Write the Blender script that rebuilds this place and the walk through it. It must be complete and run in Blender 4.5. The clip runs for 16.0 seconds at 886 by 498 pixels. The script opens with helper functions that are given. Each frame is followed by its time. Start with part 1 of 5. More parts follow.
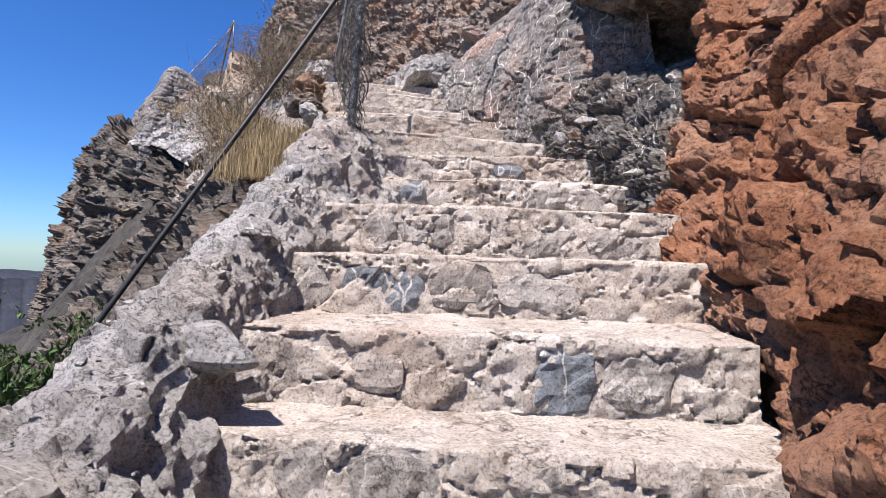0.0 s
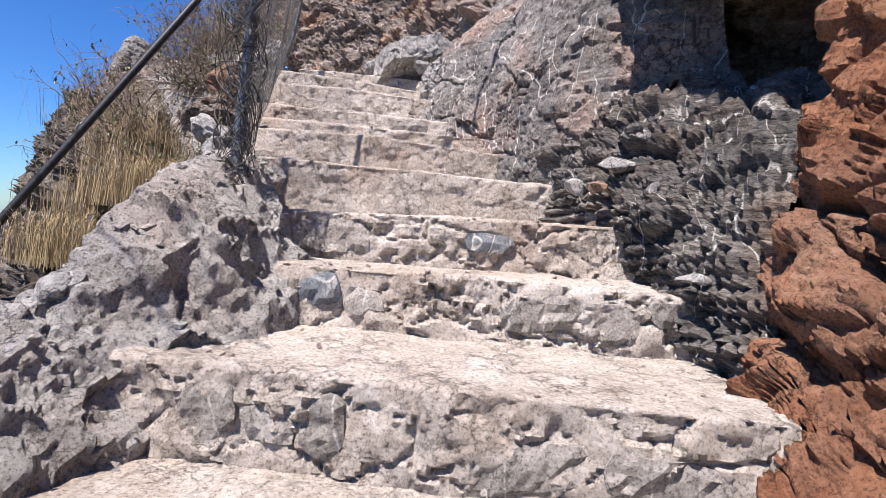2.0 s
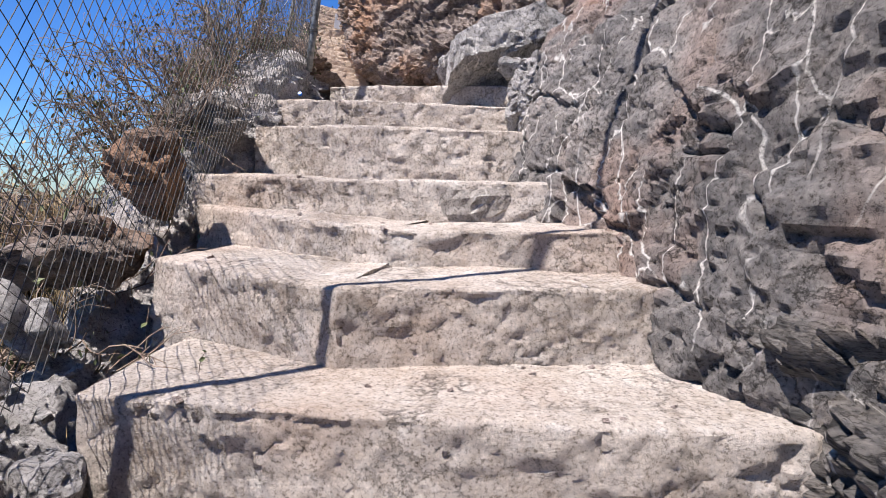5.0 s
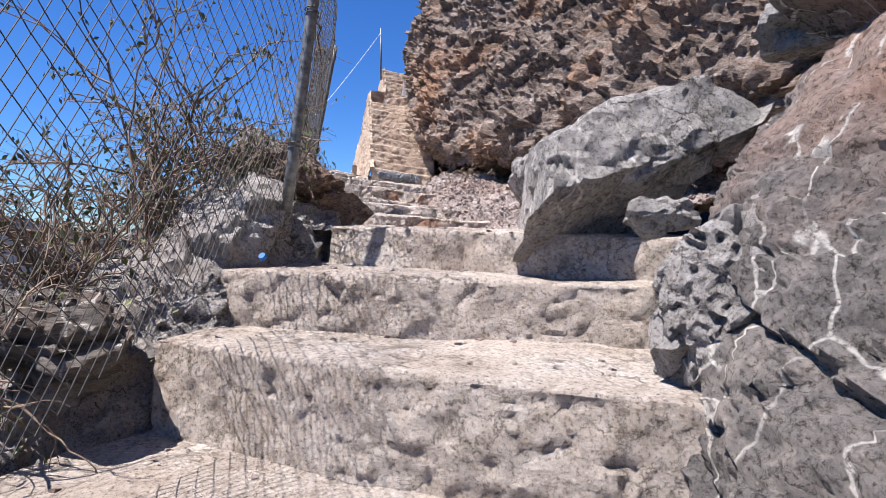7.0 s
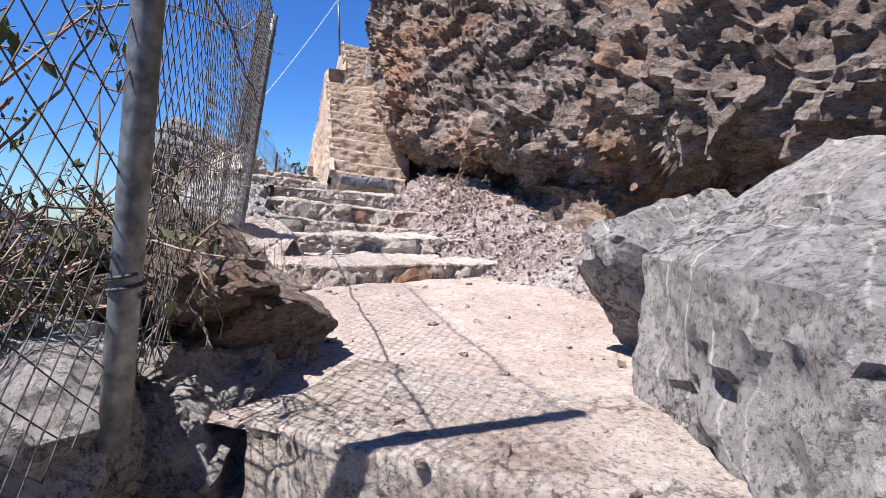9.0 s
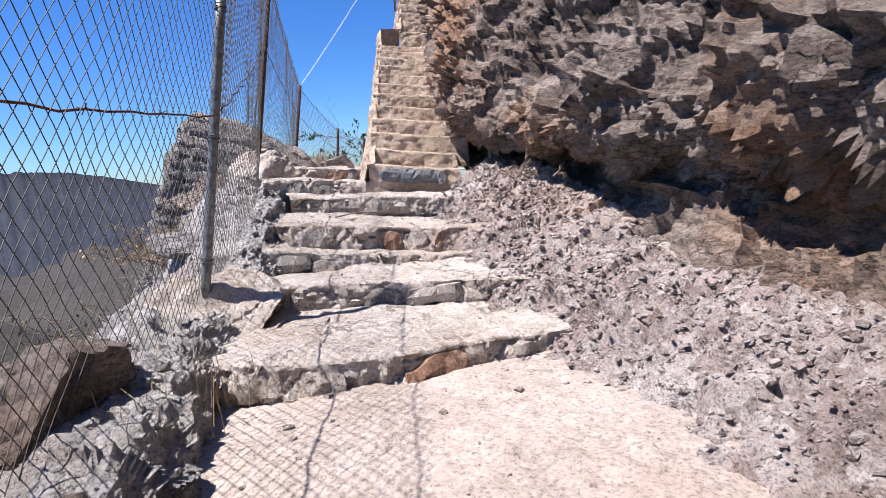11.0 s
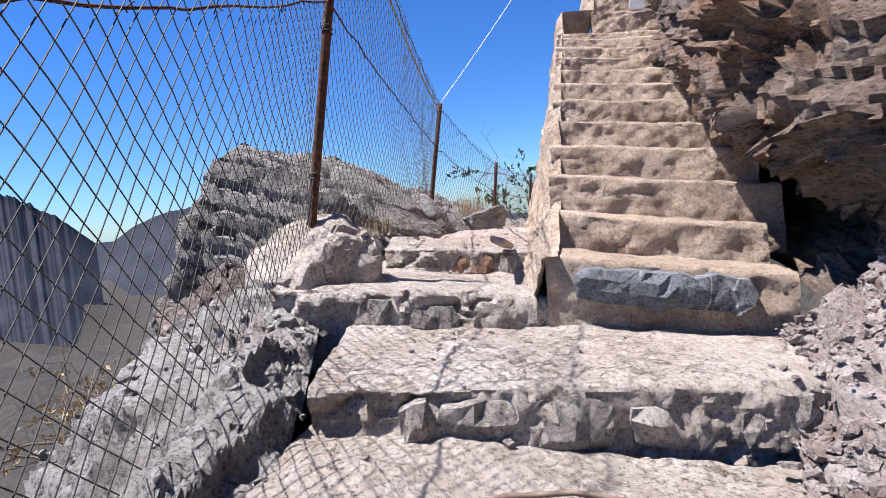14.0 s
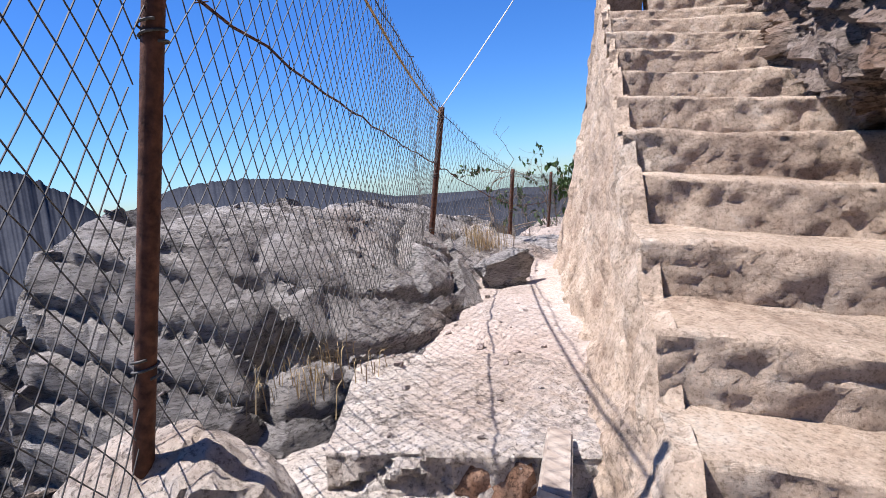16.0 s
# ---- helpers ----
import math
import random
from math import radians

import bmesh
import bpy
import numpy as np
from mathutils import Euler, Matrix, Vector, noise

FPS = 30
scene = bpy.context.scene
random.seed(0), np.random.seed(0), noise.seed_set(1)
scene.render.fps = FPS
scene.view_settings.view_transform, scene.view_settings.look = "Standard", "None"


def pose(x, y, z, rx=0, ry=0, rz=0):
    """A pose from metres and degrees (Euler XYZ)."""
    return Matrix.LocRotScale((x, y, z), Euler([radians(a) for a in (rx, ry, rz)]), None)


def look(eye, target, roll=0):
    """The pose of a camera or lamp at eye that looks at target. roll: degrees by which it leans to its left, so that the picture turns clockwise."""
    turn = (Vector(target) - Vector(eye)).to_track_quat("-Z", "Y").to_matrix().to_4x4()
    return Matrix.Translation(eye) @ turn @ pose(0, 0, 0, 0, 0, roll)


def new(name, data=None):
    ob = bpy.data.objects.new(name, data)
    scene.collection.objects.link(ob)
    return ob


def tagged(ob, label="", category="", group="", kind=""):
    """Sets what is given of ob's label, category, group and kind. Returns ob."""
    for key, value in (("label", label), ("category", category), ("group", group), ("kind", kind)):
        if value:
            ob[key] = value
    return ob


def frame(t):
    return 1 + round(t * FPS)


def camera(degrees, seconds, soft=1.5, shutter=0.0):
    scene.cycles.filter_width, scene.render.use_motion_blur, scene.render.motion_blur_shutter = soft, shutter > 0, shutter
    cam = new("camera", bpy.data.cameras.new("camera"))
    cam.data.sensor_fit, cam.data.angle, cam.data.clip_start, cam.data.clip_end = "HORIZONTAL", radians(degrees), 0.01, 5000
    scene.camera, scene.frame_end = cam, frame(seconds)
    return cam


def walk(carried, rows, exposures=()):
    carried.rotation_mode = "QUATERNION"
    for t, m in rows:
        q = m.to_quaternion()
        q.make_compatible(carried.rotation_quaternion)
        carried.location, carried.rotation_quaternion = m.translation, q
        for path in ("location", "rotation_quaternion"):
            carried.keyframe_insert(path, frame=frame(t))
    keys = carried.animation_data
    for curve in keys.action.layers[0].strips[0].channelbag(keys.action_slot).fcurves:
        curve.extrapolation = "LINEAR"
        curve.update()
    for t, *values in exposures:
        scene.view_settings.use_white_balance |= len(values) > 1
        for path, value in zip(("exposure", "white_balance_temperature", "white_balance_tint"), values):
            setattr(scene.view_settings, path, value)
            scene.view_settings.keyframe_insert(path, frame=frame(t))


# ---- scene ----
cam = camera(77.4, 16.0, soft=0.75)
# seconds, eye, target, roll
PATH = [
    (0, (0.094, 1.665, 1.526), (0.088, 3.665, 1.57), 1.7),
    (0.5, (0.189, 2.087, 1.868), (0.206, 4.087, 1.89), 0.7),
    (1, (0.432, 2.635, 2.082), (0.447, 4.635, 2.087), -0.1),
    (1.5, (0.461, 3.127, 2.238), (0.45, 5.126, 2.195), 2.5),
    (2, (0.521, 3.542, 2.446), (0.448, 5.54, 2.379), 4.1),
    (2.5, (0.553, 3.965, 2.761), (0.393, 5.957, 2.686), 4.7),
    (3, (0.48, 4.429, 2.944), (0.233, 6.411, 2.86), 4.8),
    (3.2, (0.487, 4.59, 3.056), (0.143, 6.558, 2.953), 5.3),
    (5.3, (0.593, 6.437, 3.641), (-0.001, 8.333, 3.41), 0.8),
    (5.5, (0.538, 6.668, 3.766), (-0.076, 8.561, 3.564), 1.1),
    (6, (0.401, 7.181, 3.943), (-0.259, 9.063, 3.787), 2.2),
    (6.5, (0.223, 7.634, 4.084), (-0.546, 9.479, 4.013), 1.0),
    (7, (0.059, 8.011, 4.252), (-0.8, 9.817, 4.194), 0.2),
    (7.5, (-0.162, 8.406, 4.421), (-1.042, 10.201, 4.352), 0.5),
    (8, (-0.301, 8.752, 4.509), (-1.189, 10.542, 4.427), 0.0),
    (8.5, (-0.488, 9.003, 4.654), (-1.362, 10.799, 4.548), -1.3),
    (9, (-0.767, 9.308, 4.766), (-1.503, 11.161, 4.612), -0.7),
    (9.2, (-0.798, 9.388, 4.868), (-1.509, 11.25, 4.705), 0.8),
    (11.3, (-1.086, 10.924, 5.27), (-2.2, 12.547, 4.917), -5.8),
    (11.5, (-1.155, 11.087, 5.32), (-2.311, 12.677, 4.952), -6.0),
    (12, (-1.505, 11.492, 5.299), (-2.745, 13.029, 4.982), -4.6),
    (12.5, (-1.876, 11.947, 5.295), (-3.222, 13.405, 5.043), -4.7),
    (13, (-2.275, 12.397, 5.335), (-3.729, 13.756, 5.143), -6.1),
    (13.5, (-2.685, 12.775, 5.424), (-4.178, 14.094, 5.246), -6.2),
    (14, (-3.007, 13.113, 5.44), (-4.499, 14.435, 5.275), -5.2),
    (14.5, (-3.267, 13.38, 5.599), (-4.78, 14.676, 5.425), -5.2),
    (15, (-3.537, 13.632, 5.777), (-5.05, 14.933, 5.641), -5.3),
    (15.5, (-3.762, 13.908, 5.853), (-5.268, 15.218, 5.73), -5.1),
    (16, (-4.02, 14.135, 5.92), (-5.53, 15.422, 5.667), -5.6),
]
walk(cam, [(t, look(eye, target, roll)) for t, eye, target, roll in PATH], [(0.0, 1.08, 6100, 16), (11.3, 1.1, 6000, 16), (16.0, 1.15, 5950, 16)])

# ---------------------------------------------------------------- tools


def hash3(i, j, k, seed):
    """Random numbers in 0..1 for whole-number cells."""
    n = (i.astype(np.int64) * 73856093) ^ (j.astype(np.int64) * 19349663) ^ (k.astype(np.int64) * 83492791) ^ (seed * 2654435761)
    n = (n ^ (n >> 13)) * 1274126177 & 0x7FFFFFFF
    n = (n ^ (n >> 15)) * 668265263 & 0x7FFFFFFF
    return ((n ^ (n >> 11)) & 0xFFFFF) / float(0x100000)


def vnoise(p, seed=0):
    """Smooth value noise, -1..1, at the points p."""
    q = np.floor(p)
    f = p - q
    f = f * f * f * (f * (f * 6 - 15) + 10)
    i, j, k = q.T.astype(np.int64)
    total = 0
    for a in (0, 1):
        for b in (0, 1):
            for c in (0, 1):
                w = (f[:, 0] if a else 1 - f[:, 0]) * (f[:, 1] if b else 1 - f[:, 1]) * (f[:, 2] if c else 1 - f[:, 2])
                total = total + w * hash3(i + a, j + b, k + c, seed)
    return total * 2 - 1


def fbm(p, size, octaves=4, seed=0, gain=0.5):
    """Layered noise whose largest features are size metres across."""
    total, amp, q = 0, 1.0, p / size
    for n in range(octaves):
        total = total + amp * vnoise(q + 17.3 * n, seed + n)
        amp, q = amp * gain, q * 2.03
    return total


def facets(p, size, seed=0):
    """Broken faces: how near the joint to the next cell is, the cell's random number and the tilt of its face."""
    q = p / size
    base = np.floor(q).astype(np.int64)
    f1 = np.full(len(p), 9.0)
    f2 = np.full(len(p), 9.0)
    ident, tilt = np.zeros(len(p)), np.zeros(len(p))
    for a in (-1, 0, 1):
        for b in (-1, 0, 1):
            for c in (-1, 0, 1):
                i, j, k = base[:, 0] + a, base[:, 1] + b, base[:, 2] + c
                off = q - np.stack([i + hash3(i, j, k, seed), j + hash3(i, j, k, seed + 1), k + hash3(i, j, k, seed + 2)], 1)
                d = np.sqrt((off**2).sum(1))
                near = d < f1
                f2 = np.where(near, f1, np.minimum(f2, d))
                f1 = np.where(near, d, f1)
                ident = np.where(near, hash3(i, j, k, seed + 3), ident)
                slope = sum(off[:, n] * (hash3(i, j, k, seed + 11 + n) * 2 - 1) for n in range(3))
                tilt = np.where(near, slope, tilt)
    return f2 - f1, ident, tilt


def rocky(p, blocks=0.5, depth=0.12, seed=0, strata=None, strata_depth=0.0, strata_size=0.12, rough=0.03):
    """How far rock stands out at the points p: tilted broken faces at three sizes, open joints, beds and roughness."""
    warp = p + 0.16 * blocks * np.stack([fbm(p, blocks, 3, seed + 40), fbm(p, blocks, 3, seed + 50), fbm(p, blocks, 3, seed + 60)], 1)
    out = 0
    for n, (size, amount) in enumerate(((blocks, 1.0), (blocks * 0.42, 0.5), (max(blocks * 0.17, 0.055), 0.22))):
        joint, ident, tilt = facets(warp * np.array([1.0, 1.0, 1.25]), size, seed + 70 * n)
        out = out + amount * depth * ((ident - 0.5) * 0.8 + 0.55 * tilt - (0.45 if n else 0.85) * np.exp(-((joint / 0.09) ** 2)) * (ident > 0.4))
    if strata is not None:
        s = (p @ np.array(strata)) / strata_size + 0.35 * fbm(p, 0.8, 3, seed + 9) + 1.1 * vnoise(p / 2.5, seed + 8)
        bed = np.floor(s)
        saw = s - bed
        h = hash3(bed, bed * 0, bed * 0, seed + 21)
        out = out + strata_depth * ((h - 0.5) * 1.4 + (saw - 0.5) * 0.6 - 0.7 * np.exp(-((saw / 0.16) ** 2)))
    return out + rough * fbm(p, 0.2, 5, seed + 30, 0.62)


def grid_points(control, nu, nv):
    """A smooth sheet through a coarse net of places (rows of (x, y, z))."""
    c = np.array(control, float)

    def along(c, n):
        m = len(c)
        t = np.linspace(0, m - 1, n)
        i = np.minimum(t.astype(int), m - 2)
        f = (t - i).reshape((-1,) + (1,) * (c.ndim - 1))
        p0, p1, p2, p3 = c[np.maximum(i - 1, 0)], c[i], c[i + 1], c[np.minimum(i + 2, m - 1)]
        return p1 + 0.5 * f * (p2 - p0 + f * (2 * p0 - 5 * p1 + 4 * p2 - p3 + f * (3 * (p1 - p2) + p3 - p0)))

    c = along(c, nu)
    return along(c.transpose(1, 0, 2), nv).transpose(1, 0, 2)


def even(g, nu, nv):
    """The sheet g resampled so that its points lie about evenly along both ways."""
    for axis, n in ((0, nu), (1, nv)):
        step = np.linalg.norm(np.diff(g, axis=axis), axis=2).mean(1 - axis)
        at = np.r_[0, np.cumsum(step)]
        want = np.linspace(0, at[-1], n)
        i = np.clip(np.searchsorted(at, want) - 1, 0, len(at) - 2)
        f = (want - at[i]) / (at[i + 1] - at[i] + 1e-9)
        f = f[:, None, None] if axis == 0 else f[None, :, None]
        g = np.take(g, i, axis) * (1 - f) + np.take(g, i + 1, axis) * f
    return g


def grid_normals(g):
    n = np.cross(np.gradient(g, axis=0), np.gradient(g, axis=1))
    return n / (np.linalg.norm(n, axis=2, keepdims=True) + 1e-9)


def mesh_of(name, verts, faces, material, smooth=True, crisp=0):
    me = bpy.data.meshes.new(name)
    me.from_pydata(np.asarray(verts).tolist(), [], np.asarray(faces).tolist() if not isinstance(faces, list) else faces)
    me.materials.append(material)
    if smooth:
        me.polygons.foreach_set("use_smooth", [True] * len(me.polygons))
    me.update()
    if crisp:
        me.set_sharp_from_angle(angle=radians(crisp))
    return me


def grid_faces(nu, nv, flip=False):
    i = np.arange(nu * nv).reshape(nu, nv)
    f = np.stack([i[:-1, :-1], i[1:, :-1], i[1:, 1:], i[:-1, 1:]], -1).reshape(-1, 4)
    return f[:, ::-1] if flip else f


def sheet(name, control, step, material, displace=None, flip=False, smooth=True):
    """A rock or ground sheet through a coarse net, displaced along its normals. Points every step metres."""
    rough = grid_points(control, 30, 30)
    lu = np.linalg.norm(np.diff(rough, axis=0), axis=2).sum(0).max()
    lv = np.linalg.norm(np.diff(rough, axis=1), axis=2).sum(1).max()
    nu, nv = max(int(lu / step), 4), max(int(lv / step), 4)
    g = even(grid_points(control, nu * 2, nv * 2), nu, nv)
    if displace is not None:
        n = grid_normals(g) * (-1 if flip else 1)
        g = g + n * displace(g.reshape(-1, 3)).reshape(nu, nv, 1)
    return mesh_of(name, g.reshape(-1, 3), grid_faces(nu, nv, flip), material, smooth, 24)


def part(name, data, parent, label=""):
    """Links a mesh as one object under a thing or part."""
    ob = new(name, data)
    ob.parent = parent
    if label:
        ob["label"] = label
    return ob


def thing(name, label, category, data=None, kind="", group="", at=None):
    ob = new(name, data)
    if at is not None:
        ob.matrix_basis = at
    return tagged(ob, label, category, group, kind)


def bm_mesh(name, bm, material, smooth=False):
    me = bpy.data.meshes.new(name)
    bm.to_mesh(me)
    bm.free()
    me.materials.append(material)
    if smooth:
        me.polygons.foreach_set("use_smooth", [True] * len(me.polygons))
    return me


def boulder_mesh(name, size, material, seed=0, cuts=9, detail=4, blocks=0.5, depth=0.06, rough=0.02, strata=None, strata_depth=0.0, planes=()):
    """A worn boulder: a ball cut flat by planes, then broken up. planes: its main faces, as way and distance from its middle, the origin."""
    bm = bmesh.new()
    bmesh.ops.create_icosphere(bm, subdivisions=detail, radius=1.0)
    p = np.array([v.co[:] for v in bm.verts])
    r = np.random.default_rng(seed)
    for _ in range(cuts):
        n = r.normal(size=3)
        n /= np.linalg.norm(n)
        d = r.uniform(0.45, 0.78)
        over = p @ n - d
        p = p - np.where(over > 0, over * 0.97, 0)[:, None] * n
    p = p * np.array(size)
    for *way, d in planes:
        way = np.array(way) / np.linalg.norm(way)
        over = p @ way - d
        p = p - np.where(over > 0, over * 0.985, 0)[:, None] * way
    nrm = p / (np.linalg.norm(p, axis=1, keepdims=True) + 1e-9)
    p = p + nrm * rocky(p + 31.7 * seed, blocks, depth, seed, strata, strata_depth, 0.1, rough)[:, None]
    for v, co in zip(bm.verts, p):
        v.co = co
    me = bm_mesh(name, bm, material, True)
    me.set_sharp_from_angle(angle=radians(22))
    return me


def tube(points, radius, sides=8, cap=True, wobble=0.0):
    """Verts and faces of a tube along a line of points; radius may be a list."""
    pts = np.array(points, float)
    n = len(pts)
    rad = np.full(n, radius) if np.isscalar(radius) else np.array(radius, float)
    tang = np.gradient(pts, axis=0)
    tang /= np.linalg.norm(tang, axis=1, keepdims=True) + 1e-9
    ref = np.where(np.abs(tang[:, 2:3]) > 0.9, np.array([[1.0, 0, 0]]), np.array([[0, 0, 1.0]]))
    side = np.cross(tang, ref)
    side /= np.linalg.norm(side, axis=1, keepdims=True) + 1e-9
    up = np.cross(side, tang)
    a = np.linspace(0, 2 * math.pi, sides, endpoint=False)
    ring = (np.cos(a)[None, :, None] * side[:, None] + np.sin(a)[None, :, None] * up[:, None]) * rad[:, None, None]
    v = (pts[:, None] + ring).reshape(-1, 3)
    i = np.arange(n * sides).reshape(n, sides)
    j = np.roll(i, -1, axis=1)
    f = np.stack([i[:-1], j[:-1], j[1:], i[1:]], -1).reshape(-1, 4).tolist()
    if cap:
        f += [i[0][::-1].tolist(), i[-1].tolist()]
    return v, f


class Pile:
    """Collects pieces into one mesh."""

    def __init__(self):
        self.v, self.f, self.n = [], [], 0

    def add(self, v, f):
        v = np.asarray(v)
        self.v.append(v)
        self.f += [[q + self.n for q in face] for face in f]
        self.n += len(v)

    def mesh(self, name, material, smooth=True):
        return mesh_of(name, np.concatenate(self.v), self.f, material, smooth)


def chip(r, size, flat=0.5):
    """Verts and faces of one small angular stone."""
    base = np.array([[-1, -1, -1], [1, -1, -1], [1, 1, -1], [-1, 1, -1], [-1, -1, 1], [1, -1, 1], [1, 1, 1], [-1, 1, 1]], float)
    v = base * np.array([size, size * r.uniform(0.5, 0.9), size * flat]) * r.uniform(0.55, 1.0, (8, 3))
    m = np.array(Euler((r.uniform(-0.5, 0.5), r.uniform(-0.5, 0.5), r.uniform(0, 6.3))).to_matrix())
    return v @ m.T, [[0, 3, 2, 1], [4, 5, 6, 7], [0, 1, 5, 4], [1, 2, 6, 5], [2, 3, 7, 6], [3, 0, 4, 7]]


# ---------------------------------------------------------------- light
SUN = Vector((-0.27, -0.31, 0.91)).normalized()
world = bpy.data.worlds.new("sky")
scene.world = world
world.use_nodes = True
wn = world.node_tree
sky = wn.nodes.new("ShaderNodeTexSky")
sky.sky_type = "NISHITA"
sky.sun_disc = False
sky.sun_elevation = math.asin(SUN.z)
sky.sun_rotation = math.atan2(SUN.x, SUN.y)
sky.altitude = 400
sky.air_density = 1.0
sky.dust_density = 0.0
sky.ozone_density = 2.0
wn.nodes["Background"].inputs[1].default_value = 0.054
tint = wn.nodes.new("ShaderNodeHueSaturation")
tint.inputs["Saturation"].default_value = 1.2
wn.links.new(sky.outputs[0], tint.inputs["Color"])
clear = wn.nodes.new("ShaderNodeMix")
clear.data_type, clear.blend_type = "RGBA", "MULTIPLY"
clear.inputs[0].default_value = 1.0
clear.inputs[7].default_value = (0.6, 0.9, 1.3, 1)
wn.links.new(tint.outputs[0], clear.inputs[6])
wn.links.new(clear.outputs[2], wn.nodes["Background"].inputs[0])
sun = new("sun", bpy.data.lights.new("sun", "SUN"))
sun.data.energy, sun.data.angle, sun.data.color = 5.0, radians(0.55), (1.0, 0.93, 0.83)
sun.matrix_basis = look(SUN * 60, (0, 0, 0))

# ---------------------------------------------------------------- materials
def ramp(nt, value, stops):
    r = nt.nodes.new("ShaderNodeValToRGB")
    while len(r.color_ramp.elements) < len(stops):
        r.color_ramp.elements.new(0.5)
    for e, (at, c) in zip(r.color_ramp.elements, stops):
        e.position, e.color = at, (*c, 1)
    nt.links.new(value, r.inputs[0])
    return r.outputs[0]


def tex(nt, kind, coord, scale, **more):
    n = nt.nodes.new(kind)
    nt.links.new(coord, n.inputs["Vector"])
    n.inputs["Scale"].default_value = scale
    for key, value in more.items():
        n.inputs[key].default_value = value
    return n


def mix(nt, fac, a, b, mode="MIX"):
    m = nt.nodes.new("ShaderNodeMix")
    m.data_type, m.blend_type = "RGBA", mode
    for sock, value in ((m.inputs[0], fac), (m.inputs[6], a), (m.inputs[7], b)):
        if isinstance(value, (int, float)):
            sock.default_value = value
        elif isinstance(value, tuple):
            sock.default_value = (*value, 1)
        else:
            nt.links.new(value, sock)
    return m.outputs[2]


def base_material(name, rough=0.9, metal=0.0):
    m = bpy.data.materials.new(name)
    m.use_nodes = True
    nt = m.node_tree
    b = nt.nodes["Principled BSDF"]
    b.inputs["Roughness"].default_value, b.inputs["Metallic"].default_value = rough, metal
    b.inputs["Specular IOR Level"].default_value = 0.25
    return m, nt, b


def coords(nt, stretch=None, turn=(0, 0, 0)):
    g = nt.nodes.new("ShaderNodeNewGeometry")
    if stretch is None:
        return g.outputs["Position"]
    mp = nt.nodes.new("ShaderNodeMapping")
    mp.inputs["Scale"].default_value, mp.inputs["Rotation"].default_value = stretch, turn
    nt.links.new(g.outputs["Position"], mp.inputs["Vector"])
    return mp.outputs["Vector"]


def bumped(nt, b, height, strength=0.6, distance=0.02):
    n = nt.nodes.new("ShaderNodeBump")
    n.inputs["Strength"].default_value, n.inputs["Distance"].default_value = strength, distance
    nt.links.new(height, n.inputs["Height"])
    nt.links.new(n.outputs[0], b.inputs["Normal"])


